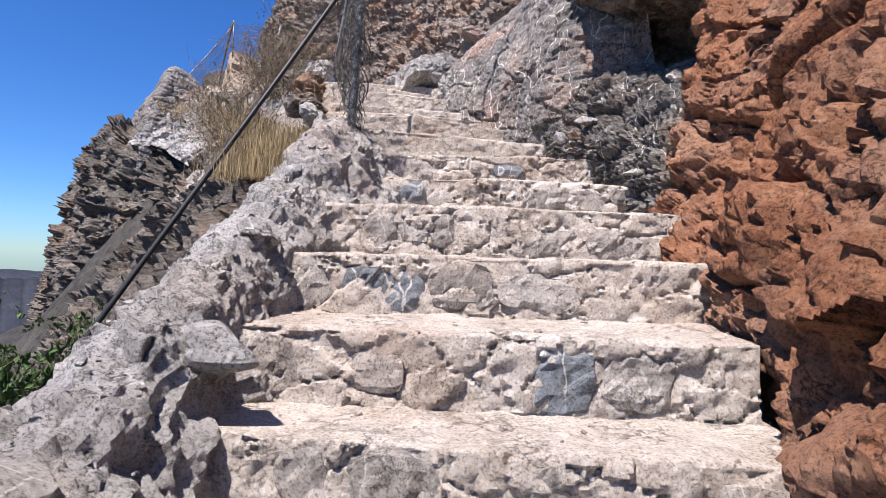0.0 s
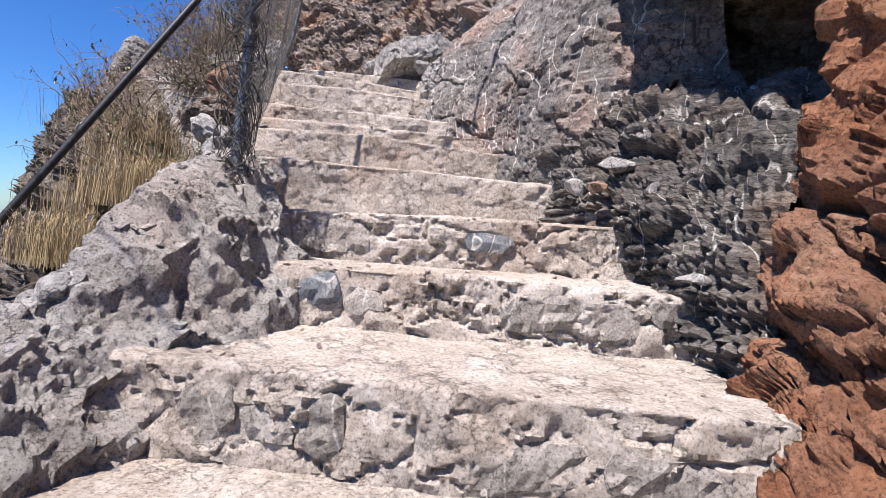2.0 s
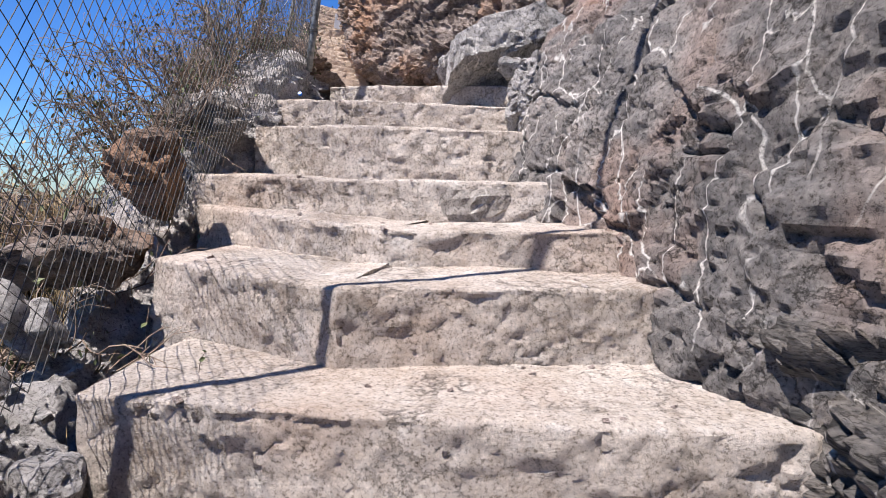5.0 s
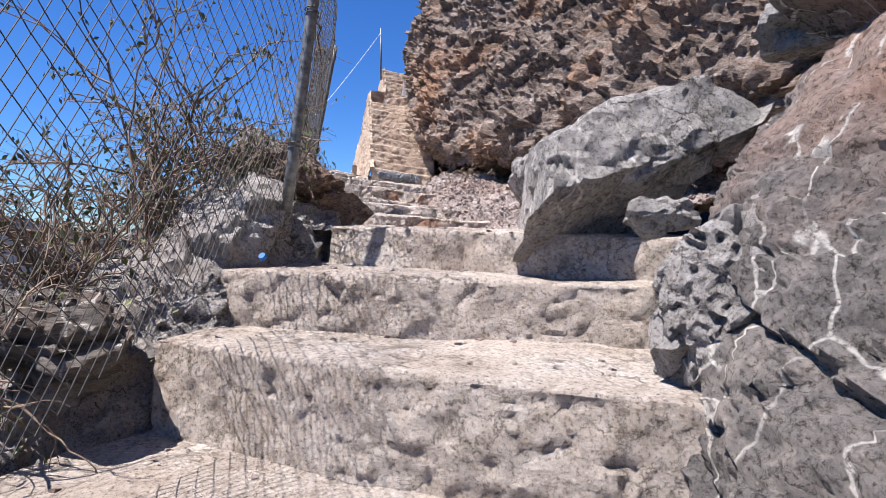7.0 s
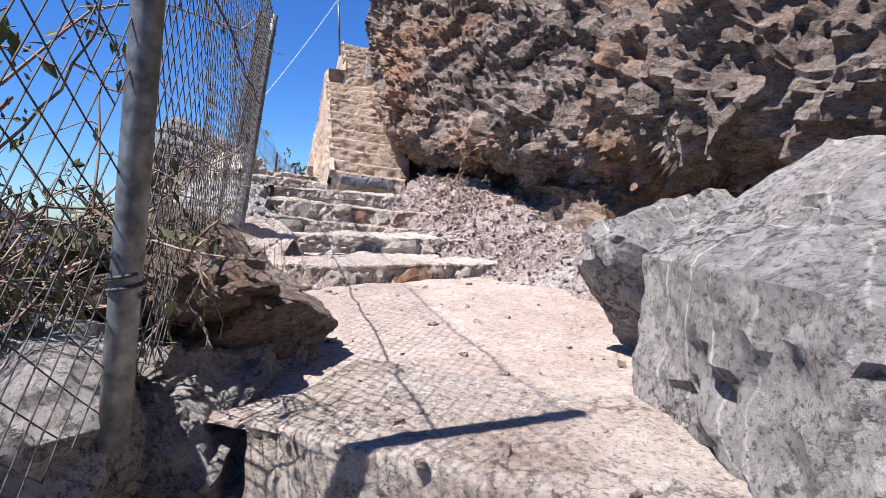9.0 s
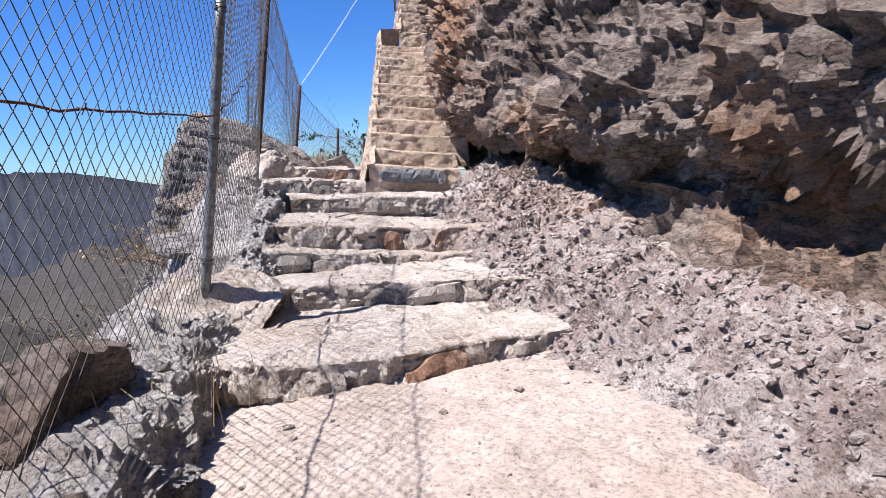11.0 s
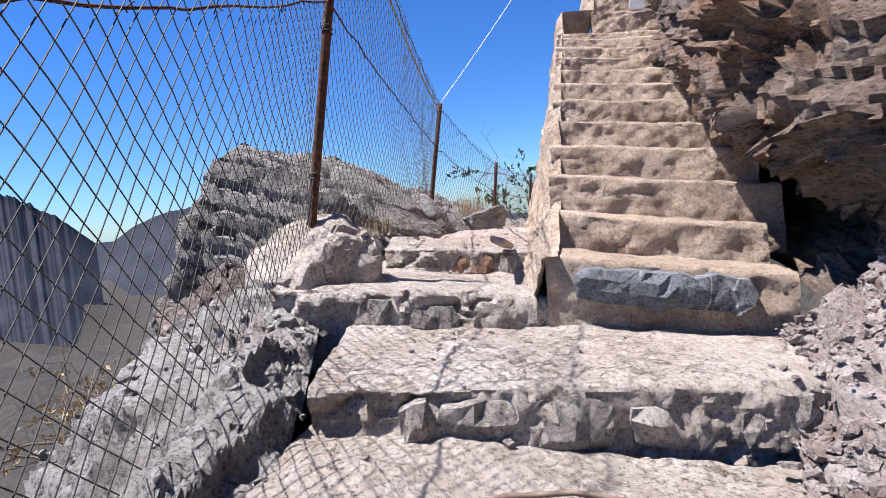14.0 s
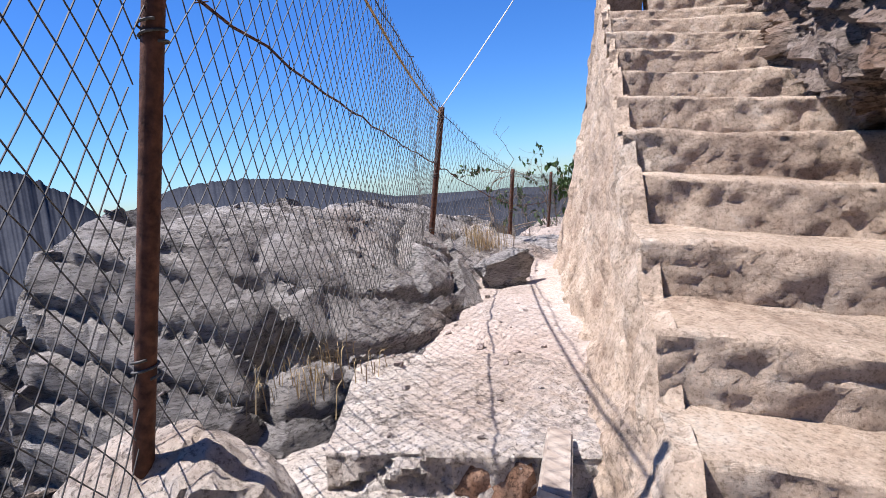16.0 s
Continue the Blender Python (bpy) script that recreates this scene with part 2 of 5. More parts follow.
def rock_material(name, tones, stain, veins=0.0, stretch=None, turn=(0, 0, 0), grain=1.0, vein_colour=(0.72, 0.68, 0.62), stain_amount=0.5, per_piece=0.0, bump=0.7, speckle=0.5, crack_shade=0.7):
    """Rock: tones from dark to light by noise at two scales, stains, pale veins and fine relief."""
    tones, stain = [tuple(0.8 * v for v in c) for c in tones], tuple(0.8 * v for v in stain)
    m, nt, b = base_material(name, 0.88)
    p = coords(nt, stretch, turn)
    big = tex(nt, "ShaderNodeTexNoise", p, 1.6 * grain, Detail=6.0, Roughness=0.62)
    fine = tex(nt, "ShaderNodeTexNoise", p, 14 * grain, Detail=8.0, Roughness=0.68)
    both = nt.nodes.new("ShaderNodeMath")
    both.operation = "MULTIPLY_ADD"
    nt.links.new(fine.outputs["Fac"], both.inputs[0])
    both.inputs[1].default_value = 0.55
    half = nt.nodes.new("ShaderNodeMath")
    half.operation = "MULTIPLY"
    nt.links.new(big.outputs["Fac"], half.inputs[0])
    half.inputs[1].default_value = 0.5
    nt.links.new(half.outputs[0], both.inputs[2])
    value = both.outputs[0]
    if per_piece:
        info = nt.nodes.new("ShaderNodeObjectInfo")
        isl = nt.nodes.new("ShaderNodeNewGeometry")
        add = nt.nodes.new("ShaderNodeMath")
        add.operation = "ADD"
        nt.links.new(info.outputs["Random"], add.inputs[0])
        nt.links.new(isl.outputs["Random Per Island"], add.inputs[1])
        fr = nt.nodes.new("ShaderNodeMath")
        fr.operation = "FRACT"
        nt.links.new(add.outputs[0], fr.inputs[0])
        ma = nt.nodes.new("ShaderNodeMath")
        ma.operation = "MULTIPLY_ADD"
        nt.links.new(fr.outputs[0], ma.inputs[0])
        ma.inputs[1].default_value = per_piece
        off = nt.nodes.new("ShaderNodeMath")
        off.operation = "SUBTRACT"
        nt.links.new(value, off.inputs[0])
        off.inputs[1].default_value = per_piece / 2
        nt.links.new(off.outputs[0], ma.inputs[2])
        value = ma.outputs[0]
    colour = ramp(nt, value, [(0.36 + 0.32 * i / (len(tones) - 1), c) for i, c in enumerate(tones)])
    patch = tex(nt, "ShaderNodeTexNoise", coords(nt), 0.9, Detail=5.0, Roughness=0.6)
    colour = mix(nt, ramp(nt, patch.outputs["Fac"], [(0.5, (0, 0, 0)), (0.68, (stain_amount,) * 3)]), colour, stain)
    if veins:
        warp = tex(nt, "ShaderNodeTexNoise", coords(nt), 2.2, Detail=3.0)
        wide = nt.nodes.new("ShaderNodeVectorMath")
        wide.operation = "MULTIPLY_ADD"
        nt.links.new(warp.outputs["Color"], wide.inputs[0])
        wide.inputs[1].default_value = (0.22, 0.22, 0.22)
        mp = coords(nt, (1.0, 1.0, 0.22), (0.15, 0.1, 0.2))
        nt.links.new(mp, wide.inputs[2])
        v = nt.nodes.new("ShaderNodeTexVoronoi")
        v.feature = "DISTANCE_TO_EDGE"
        v.inputs["Scale"].default_value = 4.4
        nt.links.new(wide.outputs[0], v.inputs["Vector"])
        line = ramp(nt, v.outputs["Distance"], [(0.007, (veins,) * 3), (0.02, (0, 0, 0))])
        broken = tex(nt, "ShaderNodeTexNoise", coords(nt), 3.0, Detail=3.0)
        line = mix(nt, 1.0, line, ramp(nt, broken.outputs["Fac"], [(0.42, (0, 0, 0)), (0.52, (1, 1, 1))]), "MULTIPLY")
        colour = mix(nt, line, colour, vein_colour)
    speck = tex(nt, "ShaderNodeTexNoise", p, 55 * grain, Detail=5.0, Roughness=0.75)
    colour = mix(nt, 1.0, colour, ramp(nt, speck.outputs["Fac"], [(0.38, (speckle * 0.8, speckle * 0.77, speckle * 0.74)), (0.47, (1, 1, 1)), (0.56, (1.04, 1.04, 1.04)), (0.66, (1.3, 1.3, 1.3))]), "MULTIPLY")
    pits = nt.nodes.new("ShaderNodeTexVoronoi")
    pits.feature = "DISTANCE_TO_EDGE"
    pits.inputs["Scale"].default_value = 7 * grain
    swirl = nt.nodes.new("ShaderNodeVectorMath")
    swirl.operation = "MULTIPLY_ADD"
    nt.links.new(fine.outputs["Color"], swirl.inputs[0])
    swirl.inputs[1].default_value = (0.16, 0.16, 0.16)
    nt.links.new(p, swirl.inputs[2])
    nt.links.new(swirl.outputs[0], pits.inputs["Vector"])
    gap = ramp(nt, pits.outputs["Distance"], [(0.0, (0, 0, 0)), (0.05, (1, 1, 1))])
    where = tex(nt, "ShaderNodeTexNoise", p, 2.5 * grain, Detail=3.0)
    gap = mix(nt, ramp(nt, where.outputs["Fac"], [(0.45, (1, 1, 1)), (0.6, (0, 0, 0))]), gap, (1.0, 1.0, 1.0))
    # cracks darkened in the colour, for the deep shade inside them
    colour = mix(nt, 1.0, colour, mix(nt, crack_shade, (1.0, 1.0, 1.0), gap), "MULTIPLY")
    nicks = nt.nodes.new("ShaderNodeTexVoronoi")
    nicks.feature = "DISTANCE_TO_EDGE"
    nicks.inputs["Scale"].default_value = 19 * grain
    nt.links.new(swirl.outputs[0], nicks.inputs["Vector"])
    nick = ramp(nt, nicks.outputs["Distance"], [(0.0, (0, 0, 0)), (0.06, (1, 1, 1))])
    patchy = tex(nt, "ShaderNodeTexNoise", p, 5 * grain, Detail=3.0)
    nick = mix(nt, ramp(nt, patchy.outputs["Fac"], [(0.44, (0, 0, 0)), (0.56, (1, 1, 1))]), nick, (1.0, 1.0, 1.0))
    # finer cracks get the same painted shade, more weakly
    colour = mix(nt, 1.0, colour, mix(nt, crack_shade * 0.7, (1.0, 1.0, 1.0), nick), "MULTIPLY")
    nt.links.new(colour, b.inputs["Base Color"])
    relief = tex(nt, "ShaderNodeTexNoise", p, 22 * grain, Detail=10.0, Roughness=0.8)
    deep = nt.nodes.new("ShaderNodeMath")
    deep.operation = "MULTIPLY_ADD"
    nt.links.new(gap, deep.inputs[0])
    deep.inputs[1].default_value = 0.4
    nt.links.new(relief.outputs["Fac"], deep.inputs[2])
    split = nt.nodes.new("ShaderNodeTexVoronoi")
    split.feature = "F1"
    split.inputs["Scale"].default_value = 9 * grain
    nt.links.new(swirl.outputs[0], split.inputs["Vector"])
    facet = nt.nodes.new("ShaderNodeMath")
    facet.operation = "MULTIPLY_ADD"
    nt.links.new(split.outputs["Color"], facet.inputs[0])
    facet.inputs[1].default_value = 0.3 * bump
    nt.links.new(deep.outputs[0], facet.inputs[2])
    bumped(nt, b, facet.outputs[0], min(bump, 1.0), 0.038)
    return m


def plain_material(name, a, bcol, scale=20.0, rough=0.8, metal=0.0, bump=0.2, piece=0.0):
    m, nt, b = base_material(name, rough, metal)
    n = tex(nt, "ShaderNodeTexNoise", coords(nt), scale, Detail=6.0, Roughness=0.6)
    c = ramp(nt, n.outputs["Fac"], [(0.35, a), (0.65, bcol)])
    if piece:
        isl = nt.nodes.new("ShaderNodeNewGeometry")
        c = mix(nt, 1.0, c, ramp(nt, isl.outputs["Random Per Island"], [(0.0, (1 - piece,) * 3), (1.0, (1, 1, 1))]), "MULTIPLY")
    nt.links.new(c, b.inputs["Base Color"])
    bumped(nt, b, n.outputs["Fac"], bump, 0.01)
    return m


MORTAR = rock_material("worn_lime_mortar", [(0.4, 0.32, 0.25), (0.64, 0.55, 0.46), (0.78, 0.69, 0.6), (0.86, 0.8, 0.72)], (0.56, 0.41, 0.31), grain=1.3, stain_amount=0.6, bump=0.85, speckle=0.6, crack_shade=0.45)
RENDER_COAT = rock_material("rough_grey_mortar", [(0.38, 0.35, 0.325), (0.56, 0.525, 0.49), (0.69, 0.65, 0.61), (0.8, 0.76, 0.71)], (0.56, 0.44, 0.36), grain=1.5, stain_amount=0.6, bump=1.0)
STONE = rock_material("set_stone", [(0.28, 0.25, 0.22), (0.41, 0.37, 0.325), (0.53, 0.475, 0.42), (0.64, 0.58, 0.515)], (0.52, 0.4, 0.31), veins=0.5, grain=1.5, per_piece=0.2)
BLUE_STONE = rock_material("blue_grey_stone", [(0.15, 0.16, 0.175), (0.25, 0.27, 0.29), (0.38, 0.4, 0.42)], (0.5, 0.46, 0.42), veins=0.8, grain=1.8, stain_amount=0.5)
ORANGE_STONE = rock_material("orange_stone", [(0.26, 0.13, 0.08), (0.42, 0.24, 0.15), (0.52, 0.34, 0.23)], (0.5, 0.42, 0.34), grain=1.8, stain_amount=0.5)
RED_ROCK = rock_material("red_rock", [(0.16, 0.065, 0.035), (0.36, 0.15, 0.075), (0.48, 0.22, 0.115), (0.56, 0.31, 0.18)], (0.46, 0.33, 0.25), grain=1.2, stain_amount=0.5, bump=1.0)
GREY_WALL = rock_material("veined_grey_rock", [(0.11, 0.106, 0.102), (0.24, 0.222, 0.208), (0.37, 0.335, 0.305), (0.54, 0.47, 0.415)], (0.6, 0.38, 0.28), veins=1.0, grain=1.1, stain_amount=0.7, bump=1.0, speckle=0.45)
SCHIST = rock_material("layered_dark_rock", [(0.08, 0.078, 0.075), (0.19, 0.175, 0.16), (0.33, 0.295, 0.26), (0.5, 0.43, 0.37)], (0.42, 0.25, 0.14), veins=0.9, stretch=(0.7, 0.7, 3.0), turn=(0.25, -0.15, 0), grain=1.0, stain_amount=0.5, bump=1.0)
CLIFF = rock_material("cliff_rock", [(0.1, 0.078, 0.062), (0.24, 0.185, 0.15), (0.4, 0.325, 0.27), (0.58, 0.49, 0.42)], (0.5, 0.27, 0.14), stretch=(0.8, 0.8, 1.8), grain=1.0, stain_amount=0.65, bump=1.0)
BOULDER = rock_material("pale_limestone", [(0.26, 0.245, 0.23), (0.43, 0.41, 0.385), (0.57, 0.54, 0.505), (0.72, 0.68, 0.63)], (0.48, 0.36, 0.27), veins=0.7, grain=1.1, stain_amount=0.45, bump=0.9)
RUBBLE = rock_material("pinkish_scree", [(0.34, 0.26, 0.225), (0.48, 0.39, 0.345), (0.6, 0.515, 0.465), (0.7, 0.63, 0.58)], (0.48, 0.33, 0.26), grain=2.0, stain_amount=0.35, per_piece=0.22, bump=0.8)
DUST = rock_material("dusty_ground", [(0.33, 0.27, 0.22), (0.45, 0.375, 0.315), (0.53, 0.45, 0.39), (0.6, 0.525, 0.46)], (0.44, 0.33, 0.26), grain=1.2, stain_amount=0.5, bump=0.5, speckle=0.7, crack_shade=0.2)
STUCCO = rock_material("weathered_stucco", [(0.4, 0.28, 0.2), (0.62, 0.475, 0.35), (0.74, 0.59, 0.45), (0.82, 0.71, 0.58)], (0.44, 0.33, 0.25), grain=1.5, stain_amount=0.5, bump=0.8, speckle=0.75, crack_shade=0.3)
SLAB = rock_material("bedded_slab_rock", [(0.18, 0.165, 0.155), (0.34, 0.315, 0.295), (0.48, 0.45, 0.42), (0.6, 0.565, 0.53)], (0.44, 0.29, 0.18), stretch=(0.8, 0.8, 3.2), turn=(0.2, -0.2, 0), grain=0.9, stain_amount=0.45, bump=1.0)
HILL = rock_material("dry_hillside", [(0.02, 0.019, 0.017), (0.042, 0.038, 0.033), (0.075, 0.066, 0.056), (0.12, 0.105, 0.09)], (0.03, 0.034, 0.02), grain=0.16, stain_amount=0.7, bump=1.0, speckle=0.4, crack_shade=0.3)
# far rock: the air's blue haze is painted into these tones
FAR = rock_material("haze_tinted_mountain_rock", [(0.018, 0.023, 0.038), (0.025, 0.031, 0.047), (0.036, 0.042, 0.058), (0.052, 0.058, 0.072)], (0.024, 0.03, 0.046), grain=0.006, stain_amount=0.3, bump=0.05, speckle=0.9, crack_shade=0.0)
CRAG = rock_material("dark_crag_rock", [(0.05, 0.045, 0.04), (0.13, 0.115, 0.1), (0.23, 0.2, 0.17), (0.34, 0.29, 0.24)], (0.3, 0.17, 0.09), stretch=(0.8, 0.8, 2.2), turn=(0.3, 0.3, 0), grain=0.7, stain_amount=0.5, bump=1.0)
POST = plain_material("galvanised_steel", (0.11, 0.115, 0.11), (0.27, 0.275, 0.265), 30, 0.5, 0.6, 0.2)
RUST = plain_material("rusty_steel", (0.05, 0.025, 0.018), (0.14, 0.065, 0.04), 40, 0.75, 0.3, 0.4)
WIRE = plain_material("weathered_wire", (0.05, 0.047, 0.044), (0.12, 0.115, 0.11), 60, 0.7, 0.2, 0.0)
HOSE = plain_material("black_cable_sheath", (0.012, 0.012, 0.013), (0.03, 0.03, 0.032), 50, 0.5, 0.0, 0.1)
TWIG = plain_material("dry_twig", (0.16, 0.11, 0.08), (0.36, 0.28, 0.21), 12, 0.9, 0.0, 0.2, 0.4)
STRAW = plain_material("straw_grass", (0.36, 0.26, 0.13), (0.55, 0.42, 0.23), 9, 0.9, 0.0, 0.0, 0.4)
LEAF = plain_material("olive_leaf", (0.09, 0.11, 0.045), (0.2, 0.22, 0.1), 9, 0.7, 0.0, 0.0, 0.5)
GREEN = plain_material("green_leaf", (0.04, 0.08, 0.02), (0.09, 0.15, 0.04), 9, 0.7, 0.0, 0.0, 0.5)
PLASTIC = plain_material("blue_plastic", (0.01, 0.12, 0.55), (0.02, 0.16, 0.65), 5, 0.35, 0.0, 0.0)
WHITE = plain_material("white_paint", (0.7, 0.7, 0.69), (0.8, 0.8, 0.79), 8, 0.5, 0.0, 0.05)
WOOD = plain_material("weathered_board", (0.25, 0.2, 0.16), (0.42, 0.36, 0.3), 18, 0.85, 0.0, 0.4)

# ---------------------------------------------------------------- steps
def edge_line(points, n):
    p = np.array(points, float)
    d = np.r_[0, np.cumsum(np.linalg.norm(np.diff(p[:, :2], axis=0), axis=1))]
    t = np.linspace(0, d[-1], n)
    return np.stack([np.interp(t, d, p[:, c]) for c in range(p.shape[1])], 1)


def step_mesh(name, edge, rise, depth, material, seed, wear=0.03, nose=0.035, lean=0.03, lump=0.02, facet=1.0):
    """One step: a riser under a worn front edge, and a tread that runs back from it. edge: places (x, y, z) from left to right."""
    length = np.linalg.norm(np.diff(np.array(edge, float)[:, :2], axis=0), axis=1).sum()
    nu = max(int(length / 0.016), 8)
    e = edge_line(edge, nu)
    along = np.gradient(e[:, :2], axis=0)
    along /= np.linalg.norm(along, axis=1, keepdims=True)
    along = (along + along.mean(0)) / 2
    back = np.stack([-along[:, 1], along[:, 0]], 1)
    nr, nn, nt = int((rise + 0.12) / 0.016), 5, int(depth / 0.025)
    prof = [(-lean * (1 - k / nr), -(rise + 0.12) * (1 - k / nr) - nose) for k in range(nr)]
    prof += [(nose * (1 - math.cos(a)), nose * (math.sin(a) - 1)) for a in np.linspace(0, math.pi / 2, nn)]
    prof += [(nose + depth * (k + 1) / nt, 0.012 * (k + 1) / nt) for k in range(nt)]
    prof = np.array(prof)
    g = np.zeros((nu, len(prof), 3))
    g[:, :, :2] = e[:, None, :2] + back[:, None, :] * prof[None, :, 0, None]
    g[:, :, 2] = e[:, None, 2] + prof[None, :, 1]
    p = g.reshape(-1, 3)
    n = grid_normals(g).reshape(-1, 3)
    coarse = fbm(p, 0.45, 3, seed)
    fine = fbm(p, 0.09, 4, seed + 3, 0.6)
    joint, ident, tilt = facets(p * np.array([1, 1, 1.5]) + 0.04 * fine[:, None], 0.3, seed + 5)
    small, chipped, slant = facets(p + 0.02 * fine[:, None], 0.1, seed + 9)
    crack = np.exp(-((joint / 0.06) ** 2)) * (ident > 0.3)
    up = np.abs(n[:, 2])
    side = 1 - 0.8 * up
    d = wear * coarse + lump * fine * (0.4 + 0.6 * (1 - up)) + facet * side * (0.024 * (ident - 0.5) + 0.02 * tilt - 0.03 * crack) + (0.3 + 0.7 * facet) * side * (0.006 * slant + 0.006 * (chipped - 0.5))
    p = p + n * d[:, None]
    return mesh_of(name, p, grid_faces(nu, len(prof)), material, True, 28)


def stone_mesh(w, h, d, material, r):
    """A set stone with a chipped outline, its broken face towards -y, its middle at the origin."""
    nx, nz = max(int(w / 0.03), 4), max(int(h / 0.03), 3)
    u, v = np.meshgrid(np.linspace(-1, 1, nx), np.linspace(-1, 1, nz), indexing="ij")
    seed = int(r.integers(1, 9999))
    skew = r.uniform(-0.22, 0.22, 4)
    x, z = w / 2 * u * (1 - 0.12 * np.abs(v) ** 3) + h / 2 * skew[0] * v, h / 2 * v * (1 - 0.16 * np.abs(u) ** 3) + h / 2 * skew[1] * u
    q = np.stack([x.ravel(), 0 * x.ravel(), z.ravel()], 1) + 3.1 * seed
    edge = fbm(q, 0.09, 3, 5)
    x, z = x + 0.014 * edge.reshape(nx, nz) * np.abs(u), z + 0.014 * fbm(q, 0.09, 3, 9).reshape(nx, nz) * np.abs(v)
    joint, ident, tilt = facets(q, 0.13, 21)
    rim = np.maximum(np.abs(u), np.abs(v)).ravel()
    y = -d / 2 - 0.012 * (ident - 0.5) - 0.022 * tilt + 0.006 * fbm(q, 0.05, 3, 3) + 0.012 * np.clip((rim - 0.72) / 0.28, 0, 1) ** 2
    front = np.stack([x.ravel(), y, z.ravel()], 1)
    i = np.arange(nx * nz).reshape(nx, nz)
    loop = np.r_[i[:, 0], i[-1, 1:], i[-2::-1, -1], i[0, -2:0:-1]]
    back = front[loop] * np.array([1.02, 0, 1.02]) + np.array([0, d / 2, 0])
    m, n = nx * nz, len(loop)
    f = grid_faces(nx, nz).tolist() + [[int(loop[k]), int(m + k), int(m + (k + 1) % n), int(loop[(k + 1) % n])] for k in range(n)]
    return mesh_of("stone", np.concatenate([front, back]), f, material, False)


def face_stones(step, edge, rise, seed, cover=0.75, big=0.3, blue=0.25, orange=0.08, low=0.5):
    """Stones set into a riser, as parts of its step."""
    r = np.random.default_rng(seed)
    e = edge_line(edge, 200)
    s = np.r_[0, np.cumsum(np.linalg.norm(np.diff(e[:, :2], axis=0), axis=1))]
    t = 0.05
    while t < s[-1] - 0.12:
        w = r.uniform(0.35, 1.5) * big
        if r.random() < cover:
            k = np.searchsorted(s, min(t + w / 2, s[-1] - 0.01))
            h = rise * r.uniform(low * 0.8, 0.9)
            a = e[max(k - 6, 0)], e[min(k + 6, 199)]
            ang = math.atan2(a[1][1] - a[0][1], a[1][0] - a[0][0])
            pick = r.random()
            mat = BLUE_STONE if pick < blue else ORANGE_STONE if pick < blue + orange else STONE
            ob = part("stone", stone_mesh(w * 0.97, h, 0.15, mat, r), step)
            zc = e[k][2] - 0.035 - h / 2 - r.uniform(0, max(rise - h - 0.05, 0.01))
            ob.matrix_basis = Matrix.Translation((e[k][0] - math.sin(ang) * 0.05, e[k][1] + math.cos(ang) * 0.05, zc)) @ Euler((r.uniform(-0.08, 0.0), r.uniform(-0.09, 0.09), ang)).to_matrix().to_4x4()
        t += w + r.uniform(0.0, 0.05)


# front edges from left to right, with the tread's height
LOWER = [
    [(-0.9, 0.35, -0.65), (1.9, 0.25, -0.65)],
    [(-0.9, 1.0, -0.35), (1.8, 0.9, -0.35)],
    [(-0.9, 1.65, -0.05), (1.7, 1.5, -0.05)],
    [(-0.9, 2.3, 0.25), (1.6, 2.1, 0.25)],
    [(-0.9, 2.95, 0.55), (1.5, 2.75, 0.55)],
    [(-1.0, 3.75, 0.87), (0.3, 3.60, 0.87), (1.45, 3.53, 0.86)],
    [(-1.0, 4.28, 1.21), (0.4, 4.06, 1.21), (1.45, 4.02, 1.21)],
    [(-1.0, 5.0, 1.55), (0.5, 4.82, 1.55), (1.68, 4.74, 1.55)],
    [(-1.0, 5.55, 1.91), (0.4, 5.42, 1.90), (1.68, 5.38, 1.89)],
    [(-0.75, 6.36, 2.23), (0.6, 6.28, 2.22), (1.75, 6.30, 2.20)],
    [(-0.8, 6.82, 2.50), (0.6, 6.83, 2.53), (1.55, 6.88, 2.54)],
    [(-0.9, 7.30, 2.87), (0.2, 7.50, 2.86), (1.3, 7.80, 2.84)],
    [(-1.25, 7.98, 3.17), (-0.3, 7.80, 3.14), (1.05, 8.40, 3.13)],
    [(-1.55, 8.62, 3.37), (-0.37, 8.34, 3.30), (0.75, 8.66, 3.31)],
    [(-1.75, 8.80, 3.55), (-0.6, 8.84, 3.52), (0.4, 9.08, 3.52)],
    [(-1.68, 9.32, 3.87), (-0.8, 9.36, 3.86), (0.15, 9.52, 3.83)],
    [(-1.74, 9.66, 4.10), (-0.9, 9.86, 4.08), (0.15, 10.2, 4.06)],
    [(-1.64, 10.27, 4.29), (-1.1, 10.24, 4.27), (0.5, 10.32, 4.22)],
]
stairs = tagged(new("stone_stairs"), "worn flight of mortared stone steps climbing between rock walls", "stairs", kind="structure")
for k, edge in enumerate(LOWER):
    nxt = LOWER[k + 1] if k + 1 < len(LOWER) else None
    rise = edge[0][2] - (LOWER[k - 1][0][2] if k else -1.0)
    depth = (np.array(nxt)[:, 1].max() - np.array(edge)[:, 1].min() + 0.2) if nxt else 0.5
    st = part("step", step_mesh("step", edge, rise, depth, MORTAR, 10 + k, wear=0.014 if k < 11 else 0.01, nose=0.022, lump=0.012 if k < 11 else 0.009, facet=1.0 if k < 11 else 0.3), stairs)
    if k < 15:
        face_stones(st, edge, rise, 50 + k, cover=0.7 if k < 11 else 0.2, big=0.34, blue=0.3 if k in (6, 10) else 0.08, orange=0.14 if k in (8, 9, 10) else 0.04)

